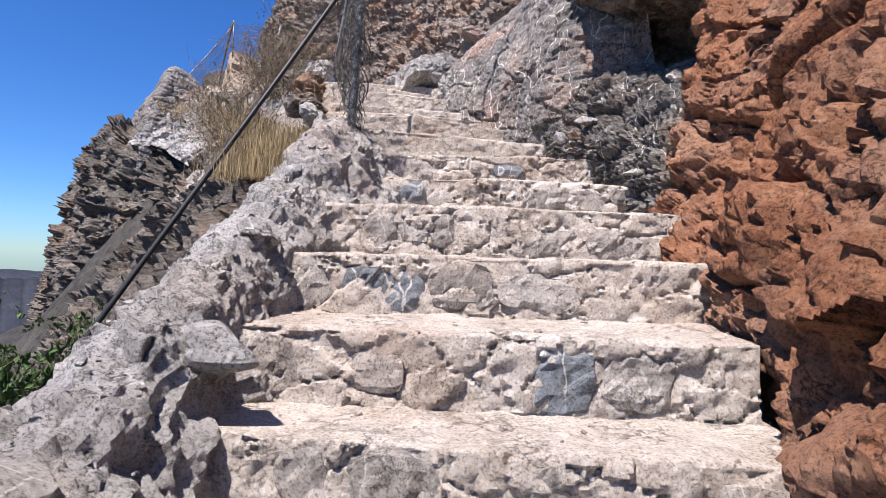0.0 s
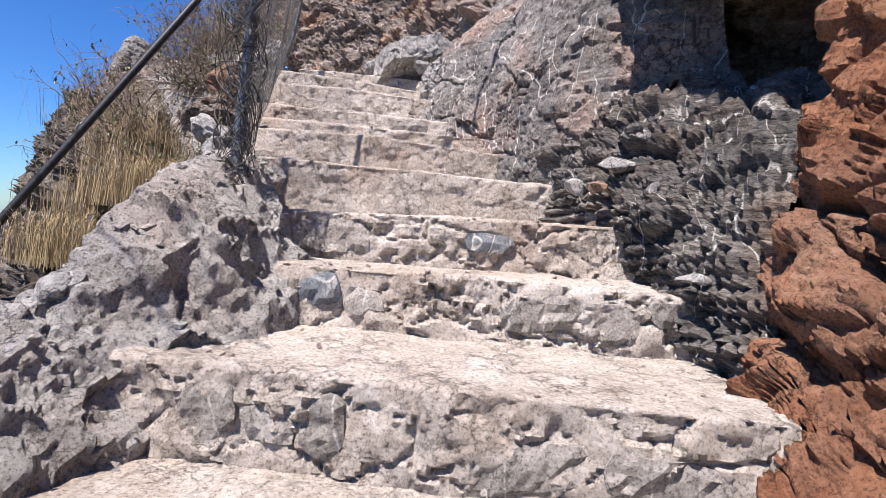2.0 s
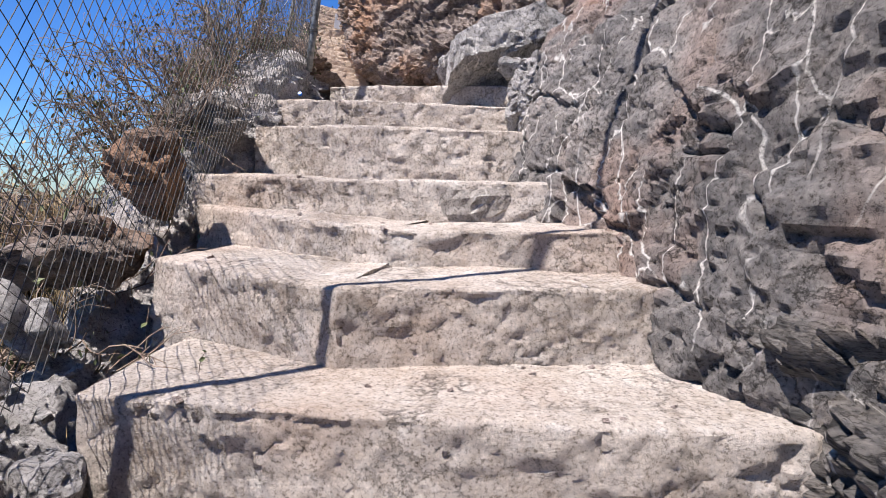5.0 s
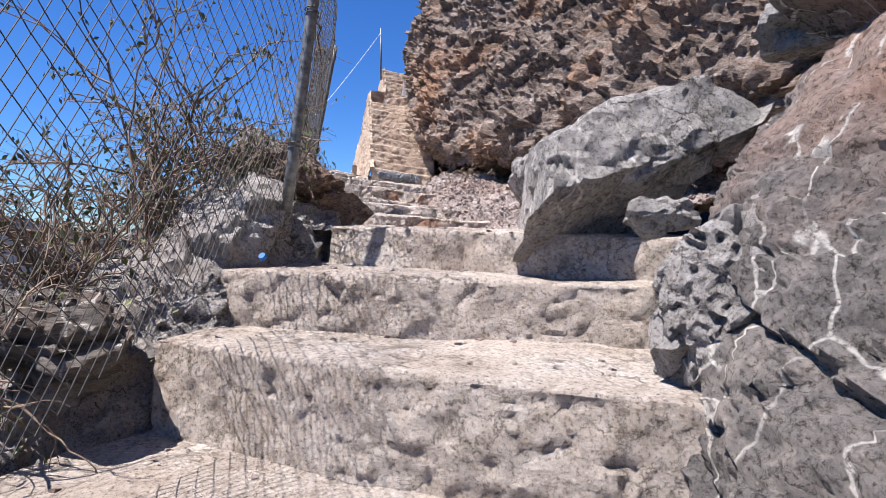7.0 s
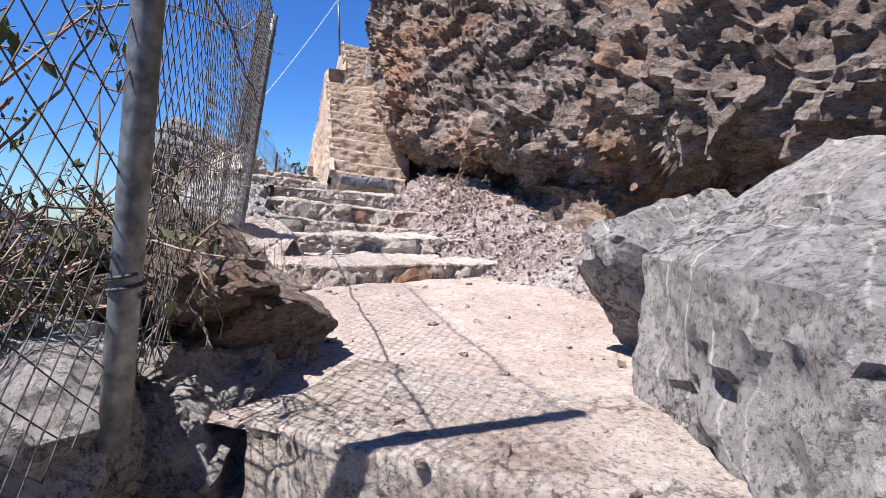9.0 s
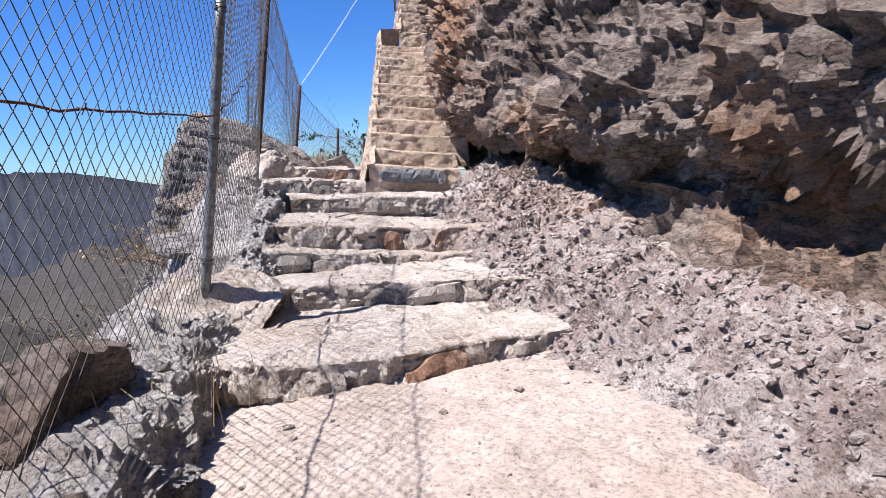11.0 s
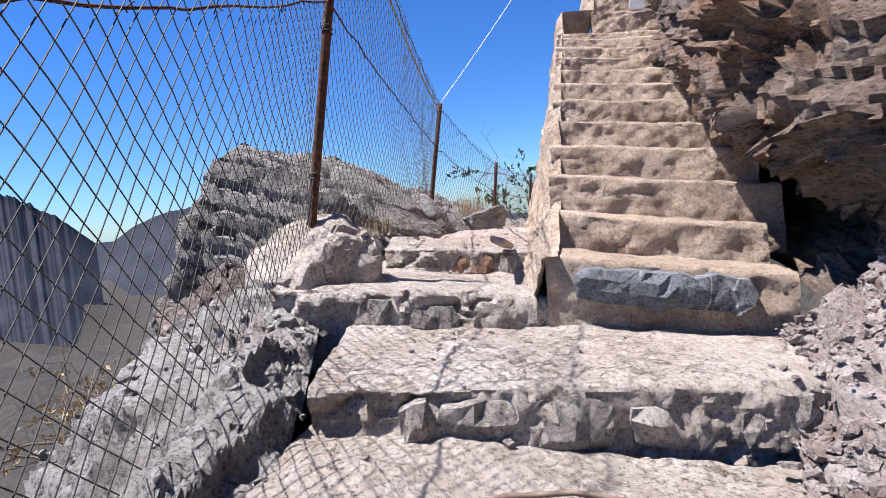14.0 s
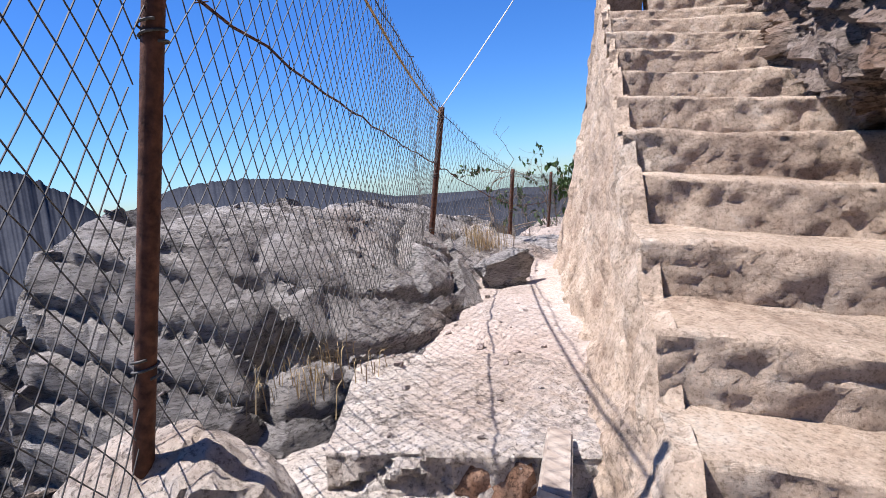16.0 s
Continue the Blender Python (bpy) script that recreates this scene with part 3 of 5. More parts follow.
UPPER = [
    [(-3.25, 11.95, 4.42), (-2.92, 12.02, 4.42), (-2.63, 12.19, 4.41), (-2.34, 12.45, 4.40), (-2.12, 12.80, 4.38), (-1.85, 13.1, 4.36)],
    [(-3.5, 12.62, 4.58), (-3.0, 12.98, 4.56), (-2.45, 13.35, 4.52), (-2.05, 13.65, 4.48)],
    [(-3.75, 12.95, 4.73), (-3.4, 13.27, 4.66), (-2.95, 13.68, 4.58), (-2.6, 14.0, 4.56)],
    [(-3.88, 13.20, 4.86), (-3.5, 13.52, 4.80), (-3.05, 13.9, 4.73), (-2.7, 14.2, 4.7)],
    [(-4.3, 13.75, 5.0), (-4.0, 14.1, 4.96), (-3.6, 14.55, 4.9), (-3.3, 14.9, 4.87)],
    [(-5.02, 14.0, 5.17), (-4.7, 14.4, 5.11), (-4.3, 14.85, 5.02), (-4.0, 15.2, 5.0)],
    [(-5.3, 14.75, 5.24), (-5.05, 15.05, 5.20), (-4.7, 15.45, 5.14)],
]
flight = tagged(new("terrace_steps"), "short flight of low broad stone steps on a dusty path", "stairs", kind="structure")
for k, edge in enumerate(UPPER):
    nxt = UPPER[k + 1] if k + 1 < len(UPPER) else None
    rise = 0.17
    depth = 1.0 if k in (0, 4, 5) else 0.75
    st = part("step", step_mesh("step", edge, rise, depth, MORTAR, 80 + k, wear=0.02, nose=0.025), flight)
    face_stones(st, edge, rise, 90 + k, cover=0.55, big=0.22, blue=0.03, orange=0.08, low=0.6)

# plastered staircase up the rock
tall = tagged(new("plastered_staircase"), "steep plastered staircase with worn treads against the cliff", "stairs", kind="structure")
CLIMB = np.array([-0.553, 0.833])
ACROSS = np.array([0.833, 0.553])
FOOT = np.array([-4.33, 14.80])
RISES = (5.21, 5.36, 5.53, 5.70, 5.87, 6.04, 6.21, 6.38, 6.54, 6.70, 6.86, 7.0, 7.25, 7.48, 7.7, 7.92, 8.14)
GOING = 0.335


def tread_spot(k):
    shift = 0.0 if k < 12 else 0.34
    return FOOT + CLIMB * GOING * (k if k < 2 else k - 0.25) + ACROSS * shift


for k, z in enumerate(RISES):
    a = tread_spot(k)
    wide = 0.86 if k < 2 else 1.0
    b = a + ACROSS * wide
    rise = 0.6 if k == 0 else z - RISES[k - 1]
    edge = [(*a, z), (*((a + b) / 2 + CLIMB * 0.02), z - 0.07), (*b, z - 0.13)]
    st = part("step", step_mesh("step", edge, rise, GOING + 0.3, STUCCO, 120 + k, wear=0.012, nose=0.022, lump=0.01, facet=0.2), tall)
    if k == 0:
        ob = part("stone", stone_mesh(0.62, 0.13, 0.1, BLUE_STONE, np.random.default_rng(5)), st, "long dark grey veined stone")
        mid = (a + b) / 2 - CLIMB * 0.02 - ACROSS * 0.02
        ob.matrix_basis = Matrix.Translation((*mid, z - 0.15)) @ Euler((0, 0.16, math.atan2(ACROSS[1], ACROSS[0]))).to_matrix().to_4x4()


def side_wall():
    """The staircase's plastered flank over the path: it follows the treads at the top, and spreads at its foot."""
    n, m = 150, 70
    g = np.zeros((n, m, 3))
    for i in range(n):
        s = i / (n - 1) * (len(RISES) - 0.3)
        k = min(int(s), len(RISES) - 1)
        a = tread_spot(0) + CLIMB * GOING * (s - 0.08) + (ACROSS * 0.34 * min(max((s - 12) * 3, 0), 1))
        f = min(max((s - k - (0.98 if k == 0 else 0.76)) / 0.1, 0), 1)
        top = RISES[k] + (RISES[min(k + 1, len(RISES) - 1)] - RISES[k]) * f + (0.0 if k < 11 else 0.06)
        foot = (4.72 + 0.3 * min(s / 1.5, 1)) - 0.02 * s
        for j in range(m):
            v = j / (m - 1)
            out = 0.15 * (1 - v) ** 2.2 + 0.17 * (top - foot) * (1 - v)
            if v > 0.97:
                out = -0.05 * (v - 0.97) / 0.03
            p = a - ACROSS * out
            g[i, j] = (p[0], p[1], foot + (top - foot) * v)
    p = g.reshape(-1, 3)
    nrm = grid_normals(g).reshape(-1, 3)
    d = 0.02 * fbm(p, 0.5, 3, 3) + 0.02 * fbm(p, 0.1, 4, 5, 0.6)
    p = p - nrm * d[:, None]
    return mesh_of("flank", p, grid_faces(n, m, True), STUCCO)


part("flank", side_wall(), tall, "weathered plaster flank flaring at the foot")


# ---------------------------------------------------------------- rock and ground
def rock(name, label, control, step, material, flip=False, category="rock", **how):
    data = sheet(name, control, step, material, lambda p: rocky(p, **how), flip)
    return thing(name, label, category, data, "structure")


rock("rock_wall_red", "rough rusty red rock face with knobbly hollows", [
    [(2.1, 0.2, -0.6), (1.9, 0.3, 0.6), (2.0, 0.4, 1.8), (2.4, 0.6, 3.2), (3.4, 1.0, 5.4)],
    [(1.7, 1.6, -0.4), (1.55, 1.6, 0.5), (1.65, 1.7, 1.6), (2.1, 1.9, 3.0), (3.2, 2.3, 5.4)],
    [(1.5, 2.7, 0.0), (1.42, 2.7, 0.8), (1.5, 2.8, 1.7), (1.95, 3.1, 3.0), (3.0, 3.5, 5.4)],
    [(1.42, 3.6, 0.5), (1.36, 3.7, 1.1), (1.5, 3.8, 1.9), (1.95, 4.1, 3.0), (2.9, 4.6, 5.4)],
    [(1.5, 4.6, 1.1), (1.58, 4.8, 1.6), (1.8, 5.0, 2.2), (2.05, 5.2, 3.0), (2.8, 5.9, 5.2)],
    [(1.6, 5.6, 1.6), (1.62, 5.7, 2.0), (1.82, 5.85, 2.5), (2.05, 5.95, 3.1), (2.6, 6.5, 4.6)],
    [(2.3, 6.2, 1.6), (2.2, 6.3, 2.2), (2.35, 6.4, 2.8), (2.5, 6.6, 3.2), (3.0, 7.2, 4.6)],
], 0.028, RED_ROCK, flip=True, blocks=0.8, depth=0.2, seed=3, strata=(0.3, 0.75, 0.6), strata_depth=0.03, strata_size=0.5, rough=0.03)
rock("rock_wall_layered", "dark thinly layered rock with white seams", [
    [(1.85, 5.75, 1.5), (1.78, 5.85, 2.1), (1.88, 5.95, 2.6), (2.3, 6.2, 3.1), (2.7, 6.3, 3.3)],
    [(1.66, 6.4, 1.8), (1.55, 6.45, 2.35), (1.66, 6.55, 2.8), (2.0, 6.8, 3.3), (2.7, 6.9, 3.5)],
    [(1.45, 7.0, 2.1), (1.36, 7.05, 2.7), (1.48, 7.15, 3.0), (1.7, 7.3, 3.45), (2.6, 7.4, 3.6)],
    [(1.15, 7.7, 2.5), (1.12, 7.75, 2.95), (1.25, 7.85, 3.25), (1.5, 7.95, 3.6), (2.3, 8.0, 3.7)],
    [(0.95, 8.3, 2.8), (0.95, 8.3, 3.2), (1.1, 8.4, 3.4), (1.3, 8.5, 3.7), (2.0, 8.6, 3.8)],
], 0.022, SCHIST, flip=True, blocks=0.45, depth=0.1, seed=8, strata=(0.12, 0.12, 0.98), strata_depth=0.055, strata_size=0.06, rough=0.02)
rock("rock_overhang_lower", "dark overhanging rock shelf with ochre hollow", [
    [(2.7, 4.4, 3.2), (3.4, 4.6, 3.6), (3.3, 4.5, 4.2), (2.9, 4.2, 4.8), (3.4, 4.4, 6.6), (5.0, 4.6, 8.0)],
    [(2.4, 6.1, 3.2), (3.1, 6.3, 3.5), (3.0, 6.2, 4.0), (1.9, 5.8, 4.6), (2.8, 6.0, 6.4), (4.6, 6.2, 8.0)],
    [(1.9, 7.2, 3.5), (2.6, 7.4, 3.7), (2.5, 7.3, 4.1), (1.35, 6.9, 4.75), (2.3, 7.3, 6.4), (4.2, 7.6, 8.0)],
    [(1.4, 8.0, 3.6), (1.9, 8.2, 3.8), (1.8, 8.2, 4.2), (1.3, 7.8, 4.9), (2.1, 8.5, 6.4), (3.9, 9.0, 8.0)],
], 0.04, CLIFF, flip=True, blocks=0.6, depth=0.2, seed=12, strata=(0.2, -0.2, 0.95), strata_depth=0.1, strata_size=0.16, rough=0.03)
rock("rock_wall_grey", "grey rock wall crossed by white and pink veins", [
    [(2.3, 7.0, 2.5), (2.2, 7.2, 3.4), (2.2, 7.5, 4.3), (2.6, 7.9, 5.4), (3.4, 8.4, 7.2)],
    [(1.3, 7.6, 2.5), (1.28, 7.7, 3.4), (1.38, 7.9, 4.3), (1.9, 8.4, 5.4), (2.8, 9.0, 7.2)],
    [(0.86, 8.1, 2.7), (0.9, 8.15, 3.4), (0.95, 8.4, 4.05), (1.35, 8.9, 5.2), (2.3, 9.6, 7.0)],
    [(0.6, 8.6, 3.0), (0.62, 8.7, 3.5), (0.66, 9.0, 4.15), (0.95, 9.5, 4.9), (1.9, 10.2, 6.6)],
    [(0.2, 9.1, 3.3), (0.25, 9.22, 3.8), (0.35, 9.42, 4.3), (0.62, 9.8, 4.85), (1.6, 10.6, 6.2)],
    [(-0.08, 9.6, 3.6), (0.02, 9.7, 4.0), (0.1, 9.88, 4.4), (0.35, 10.15, 4.75), (1.3, 10.9, 5.9)],
    [(-0.1, 10.2, 3.9), (0.05, 10.3, 4.2), (0.2, 10.4, 4.5), (0.55, 10.7, 4.9), (1.4, 11.4, 5.7)],
    [(-0.2, 10.9, 3.9), (0.0, 11.0, 4.2), (0.3, 11.1, 4.4), (0.7, 11.3, 4.7), (1.5, 11.9, 5.5)],
], 0.024, GREY_WALL, flip=True, blocks=0.4, depth=0.05, seed=21, strata=(0.1, 0.25, 0.96), strata_depth=0.012, strata_size=0.09, rough=0.018)
rock("cliff", "tall brown cliff overhanging a shaded ochre hollow", [
    [(-5.7, 19.3, 5.0), (-5.7, 19.3, 5.9), (-5.75, 19.3, 6.3), (-5.7, 19.3, 6.8), (-5.5, 20.0, 8.2), (-4.9, 21.0, 11.5)],
    [(-5.0, 17.9, 5.2), (-5.0, 17.8, 5.9), (-5.1, 17.8, 6.3), (-5.2, 17.8, 6.8), (-5.5, 18.3, 8.2), (-4.8, 19.7, 11.5)],
    [(-3.45, 15.3, 4.9), (-3.35, 15.85, 5.25), (-3.8, 15.6, 5.55), (-3.9, 15.6, 6), (-4.1, 16.5, 7.6), (-3.2, 18.2, 11.5)],
    [(-3, 14.5, 4.7), (-2.55, 15.6, 5.05), (-2.95, 15.0, 5.4), (-2.82, 15.3, 6), (-2.65, 16.25, 7.6), (-1.75, 17.95, 11.5)],
    [(-2.45, 14.15, 4.45), (-2.1, 14.8, 4.95), (-2.25, 14.45, 5.35), (-2.07, 14.7, 6), (-1.75, 15.65, 7.6), (-0.75, 17.35, 11.5)],
    [(-1.7, 13.75, 4.25), (-1.32, 14.25, 4.85), (-1.38, 13.98, 5.3), (-1.27, 14.2, 6), (-0.85, 15.15, 7.6), (0.25, 16.75, 11.5)],
    [(-0.75, 13.1, 4.25), (-0.25, 13.5, 4.75), (-0.45, 12.95, 5.25), (-0.29, 13.1, 5.9), (0.23, 13.97, 7.6), (1.13, 15.47, 11.5)],
    [(0.3, 12.4, 4.4), (0.6, 12.7, 4.8), (0.32, 12.28, 5.1), (0.56, 12.3, 5.8), (1.1, 13, 7.6), (2.1, 14.2, 11.5)],
    [(1.4, 11.5, 4.6), (1.7, 11.8, 4.9), (1.45, 11.4, 5.2), (1.6, 11.1, 5.9), (2, 11.1, 7.6), (3, 11.8, 11.5)],
    [(2.2, 9.8, 5), (2.6, 10.2, 5.4), (2.3, 9.8, 5.8), (2.5, 9.5, 6.5), (2.9, 9.4, 8), (4, 9.8, 11.5)],
    [(3, 7, 5.5), (3.2, 7.2, 6), (3.2, 7, 6.5), (3.4, 6.8, 7.2), (3.9, 6.6, 8.4), (5, 6.8, 11.5)],
], 0.032, CLIFF, flip=True, blocks=0.55, depth=0.15, seed=33, strata=(0.15, -0.3, 0.94), strata_depth=0.028, strata_size=0.1, rough=0.03)

ground = sheet("terrace_ground", [
    [(-3.6, 11.0, 4.2), (-2.2, 10.35, 4.27), (-1.0, 10.3, 4.25), (0.8, 10.4, 4.2)],
    [(-3.6, 11.6, 4.25), (-2.4, 11.3, 4.27), (-1.2, 11.3, 4.26), (0.8, 11.6, 4.2)],
    [(-3.6, 12.2, 4.3), (-2.7, 12.1, 4.28), (-1.4, 12.3, 4.28), (0.6, 12.8, 4.1)],
    [(-3.5, 13.0, 4.3), (-2.6, 13.1, 4.28), (-1.7, 13.3, 4.25), (0.0, 14.0, 4.1)],
], 0.03, DUST, lambda p: 0.018 * fbm(p, 0.6, 3, 61) + 0.008 * fbm(p, 0.08, 3, 62), True)
thing("terrace_ground", "trodden dusty pale earth landing", "ground", ground, "structure")
scree = sheet("scree_slope", [
    [(-0.9, 11.4, 4.14), (-0.3, 11.7, 4.34), (0.6, 12.6, 4.6)],
    [(-1.3, 12.1, 4.14), (-0.8, 12.6, 4.4), (-0.3, 13.7, 4.62)],
    [(-2.0, 12.7, 4.14), (-1.6, 13.2, 4.42), (-1.3, 14.4, 4.6)],
    [(-2.4, 13.3, 4.4), (-2.15, 13.6, 4.5), (-2.0, 14.7, 4.85)],
    [(-2.95, 13.75, 4.5), (-2.6, 14.1, 4.75), (-2.7, 15.1, 5.05)],
    [(-3.4, 14.5, 4.75), (-3.1, 14.8, 4.95), (-3.2, 15.9, 5.25)],
    [(-3.6, 15.1, 4.9), (-3.4, 15.4, 5.15), (-3.7, 16.6, 5.6)],
], 0.025, RUBBLE, lambda p: rocky(p, 0.3, 0.05, 71, (0.2, -0.3, 0.93), 0.012, 0.06, 0.03), True)
thing("scree_slope", "pinkish broken rock slope under the cliff", "scree", scree, "structure")
path = sheet("upper_path", [
    [(-5.9, 14.85, 5.1), (-5.1, 15.3, 5.1), (-4.4, 15.7, 5.04)],
    [(-6.6, 15.6, 5.18), (-5.5, 16.2, 5.2), (-4.8, 16.6, 5.1)],
    [(-7.8, 17.6, 5.08), (-6.8, 18.2, 5.05), (-6.0, 18.6, 5.0)],
    [(-9.5, 20.4, 5.0), (-8.6, 20.8, 4.95), (-7.4, 21.4, 4.95)],
    [(-12.0, 24.0, 4.8), (-10.6, 24.5, 4.8), (-8.6, 25.0, 4.9)],
], 0.04, DUST, lambda p: 0.03 * fbm(p, 0.5, 4, 66) + 0.01 * fbm(p, 0.08, 3, 62), True)
thing("upper_path", "pale dusty footpath beside the staircase", "path", path, "structure")

bank = sheet("stair_bank", [
    [(-0.6, 1.4, -0.3), (-1.0, 1.5, 0.4), (-1.5, 1.5, 0.1), (-2.6, 1.5, -2.6)],
    [(-0.62, 2.4, -0.1), (-1.0, 2.4, 0.72), (-1.5, 2.5, 0.3), (-2.5, 2.5, -2.0)],
    [(-0.66, 3.4, 0.32), (-0.95, 3.4, 1.05), (-1.45, 3.5, 0.75), (-2.4, 3.6, -1.4)],
    [(-0.72, 4.2, 0.65), (-0.98, 4.3, 1.42), (-1.4, 4.4, 1.15), (-2.4, 4.6, -0.8)],
    [(-0.68, 5.1, 1.2), (-0.95, 5.3, 1.95), (-1.35, 5.4, 1.7), (-2.3, 5.6, 0.0)],
    [(-0.3, 6, 1.6), (-0.7, 6.2, 2.5), (-1.2, 6.3, 2.4), (-2.2, 6.4, 0.6)],
    [(-0.3, 6.7, 1.95), (-0.75, 6.8, 2.72), (-1.2, 6.9, 2.6), (-2.2, 7.2, 1.2)],
    [(-0.9, 7.4, 2.2), (-1.2, 7.5, 2.8), (-1.6, 7.6, 2.6), (-2.6, 7.8, 1.4)],
    [(-1.3, 8.2, 2.5), (-1.6, 8.2, 3.05), (-2.1, 8.3, 2.9), (-3.2, 8.6, 1.7)],
    [(-1.68, 9, 3.25), (-1.95, 9.0, 3.7), (-2.6, 9.2, 3.6), (-3.8, 9.5, 2.2)],
    [(-1.6, 10, 3.85), (-1.9, 10.1, 4.35), (-2.7, 10.3, 4.3), (-4.0, 10.9, 2.8)],
    [(-1.9, 11, 4.2), (-2.3, 11.1, 4.5), (-3.0, 11.2, 4.3), (-4.4, 11.6, 3.0)],
    [(-2.9, 11.9, 4.3), (-3.3, 12.1, 4.5), (-3.9, 12.0, 4.45), (-5.2, 12.2, 3.4)],
    [(-3.45, 12.7, 4.5), (-3.8, 12.9, 4.72), (-4.4, 12.8, 4.6), (-5.6, 12.8, 3.6)],
    [(-4.2, 13.6, 4.85), (-4.6, 13.5, 5.0), (-5.0, 13.4, 4.85), (-6.2, 13.4, 3.8)],
    [(-5, 14.2, 5.05), (-5.4, 14.1, 5.15), (-5.8, 13.9, 4.9), (-7.0, 13.8, 3.9)],
], 0.024, RENDER_COAT, lambda p: rocky(p, 0.42, 0.05, 44, None, 0, 0.1, 0.035), True)
thing("stair_bank", "rough grey mortar and rock bank beside the steps", "bank", bank, "structure")
rock("crag", "dark layered crag rising from the canyon side", [
    [(-4.2, 11.8, 0.0), (-4.3, 12.0, 2.0), (-4.6, 12.3, 3.2), (-4.9, 12.8, 3.9), (-5.4, 13.6, 4.2)],
    [(-5.8, 12.4, -0.6), (-5.7, 12.7, 1.8), (-5.7, 13.0, 2.9), (-5.9, 13.5, 3.7), (-6.1, 14.3, 4.1)],
    [(-8.0, 13.4, -1.5), (-7.6, 13.6, 1.4), (-7.0, 13.9, 3.3), (-6.9, 14.2, 4.0), (-7.0, 15.0, 4.3)],
    [(-10.4, 15.4, -2.0), (-9.6, 15.6, 1.2), (-8.9, 15.8, 3.8), (-8.6, 16.0, 4.7), (-8.4, 16.8, 4.9)],
    [(-13.0, 19.0, -2.5), (-12.0, 19.0, 1.2), (-11.2, 19.0, 3.8), (-10.8, 19.1, 4.8), (-10.3, 19.8, 5.0)],
], 0.06, CRAG, flip=False, blocks=1.0, depth=0.3, seed=77, strata=(0.3, -0.1, 0.94), strata_depth=0.07, strata_size=0.3, rough=0.05)
rock("hillside", "steep brown rocky slope with dry scrub under the fence", [
    [(-1.6, 3.0, 0.2), (-2.4, 3.0, -1.2), (-3.6, 3.0, -2.6), (-6.0, 3.0, -5.0)],
    [(-1.6, 4.6, 0.9), (-2.4, 4.8, -0.3), (-3.8, 5.0, -1.6), (-6.4, 5.2, -4.2)],
    [(-1.5, 6.2, 2.1), (-2.3, 6.5, 1.2), (-3.8, 6.9, -0.2), (-6.6, 7.2, -3.0)],
    [(-1.6, 7.4, 2.6), (-2.5, 7.8, 2.1), (-4.0, 8.6, 0.8), (-7.0, 9.2, -2.0)],
    [(-2.2, 8.6, 3.2), (-3.1, 9.0, 2.6), (-4.6, 9.8, 1.4), (-7.4, 10.8, -1.4)],
    [(-2.6, 10.0, 4.1), (-3.5, 10.4, 3.3), (-4.8, 11.2, 2.0), (-7.6, 12.4, -1.0)],
    [(-3.2, 11.4, 4.2), (-4.0, 11.8, 3.7), (-5.0, 12.2, 2.6), (-7.8, 13.4, -0.8)],
], 0.05, CRAG, flip=True, blocks=0.6, depth=0.18, seed=91, strata=(0.3, -0.1, 0.94), strata_depth=0.035, strata_size=0.2, rough=0.05)
slab = sheet("slab_rock", [
    [(-6.5, 13.3, 3.2), (-6.2, 13.6, 3.8), (-5.9, 13.85, 4.1), (-5.6, 14.1, 4.3), (-5.25, 14.45, 4.55)],
    [(-6.6, 13.6, 3.9), (-6.4, 14.0, 5.1), (-6.2, 14.25, 5.62), (-5.8, 14.5, 5.4), (-5.35, 14.75, 4.95)],
    [(-7.2, 14.4, 4.0), (-6.75, 14.5, 5.4), (-6.45, 14.65, 5.9), (-6.0, 15.0, 5.5), (-5.6, 15.25, 5.05)],
    [(-8.2, 15.6, 4.0), (-7.5, 15.6, 5.4), (-7.05, 15.65, 5.86), (-6.5, 15.9, 5.5), (-6.05, 16.1, 5.05)],
    [(-9.4, 17.0, 4.2), (-8.6, 16.8, 5.2), (-8.05, 16.8, 5.76), (-7.5, 17.1, 5.4), (-6.95, 17.4, 4.9)],
    [(-11.5, 19.5, 4.0), (-10.5, 19.5, 4.9), (-9.8, 19.4, 5.3), (-8.9, 19.7, 5.1), (-7.8, 20.2, 4.95)],
], 0.03, SLAB, lambda p: rocky(p, 0.9, 0.05, 55, (0.27, 0.29, 0.92), 0.06, 0.12, 0.012), True)
thing("slab_rock", "tilted grey bedded rock slabs beside the path", "rock", slab, "structure")

# ---------------------------------------------------------------- distance
LINE = np.array([(0.3, -30, -14.0), (0.3, -5, -2.8), (0.3, 2, -0.3), (0.2, 6, 1.7), (-1.2, 9.5, 3.4), (-2.2, 12, 3.9), (-4.6, 14.5, 4.6), (-7, 18.5, 4.7), (-11, 25, 4.4), (-16, 36, 3.0)])


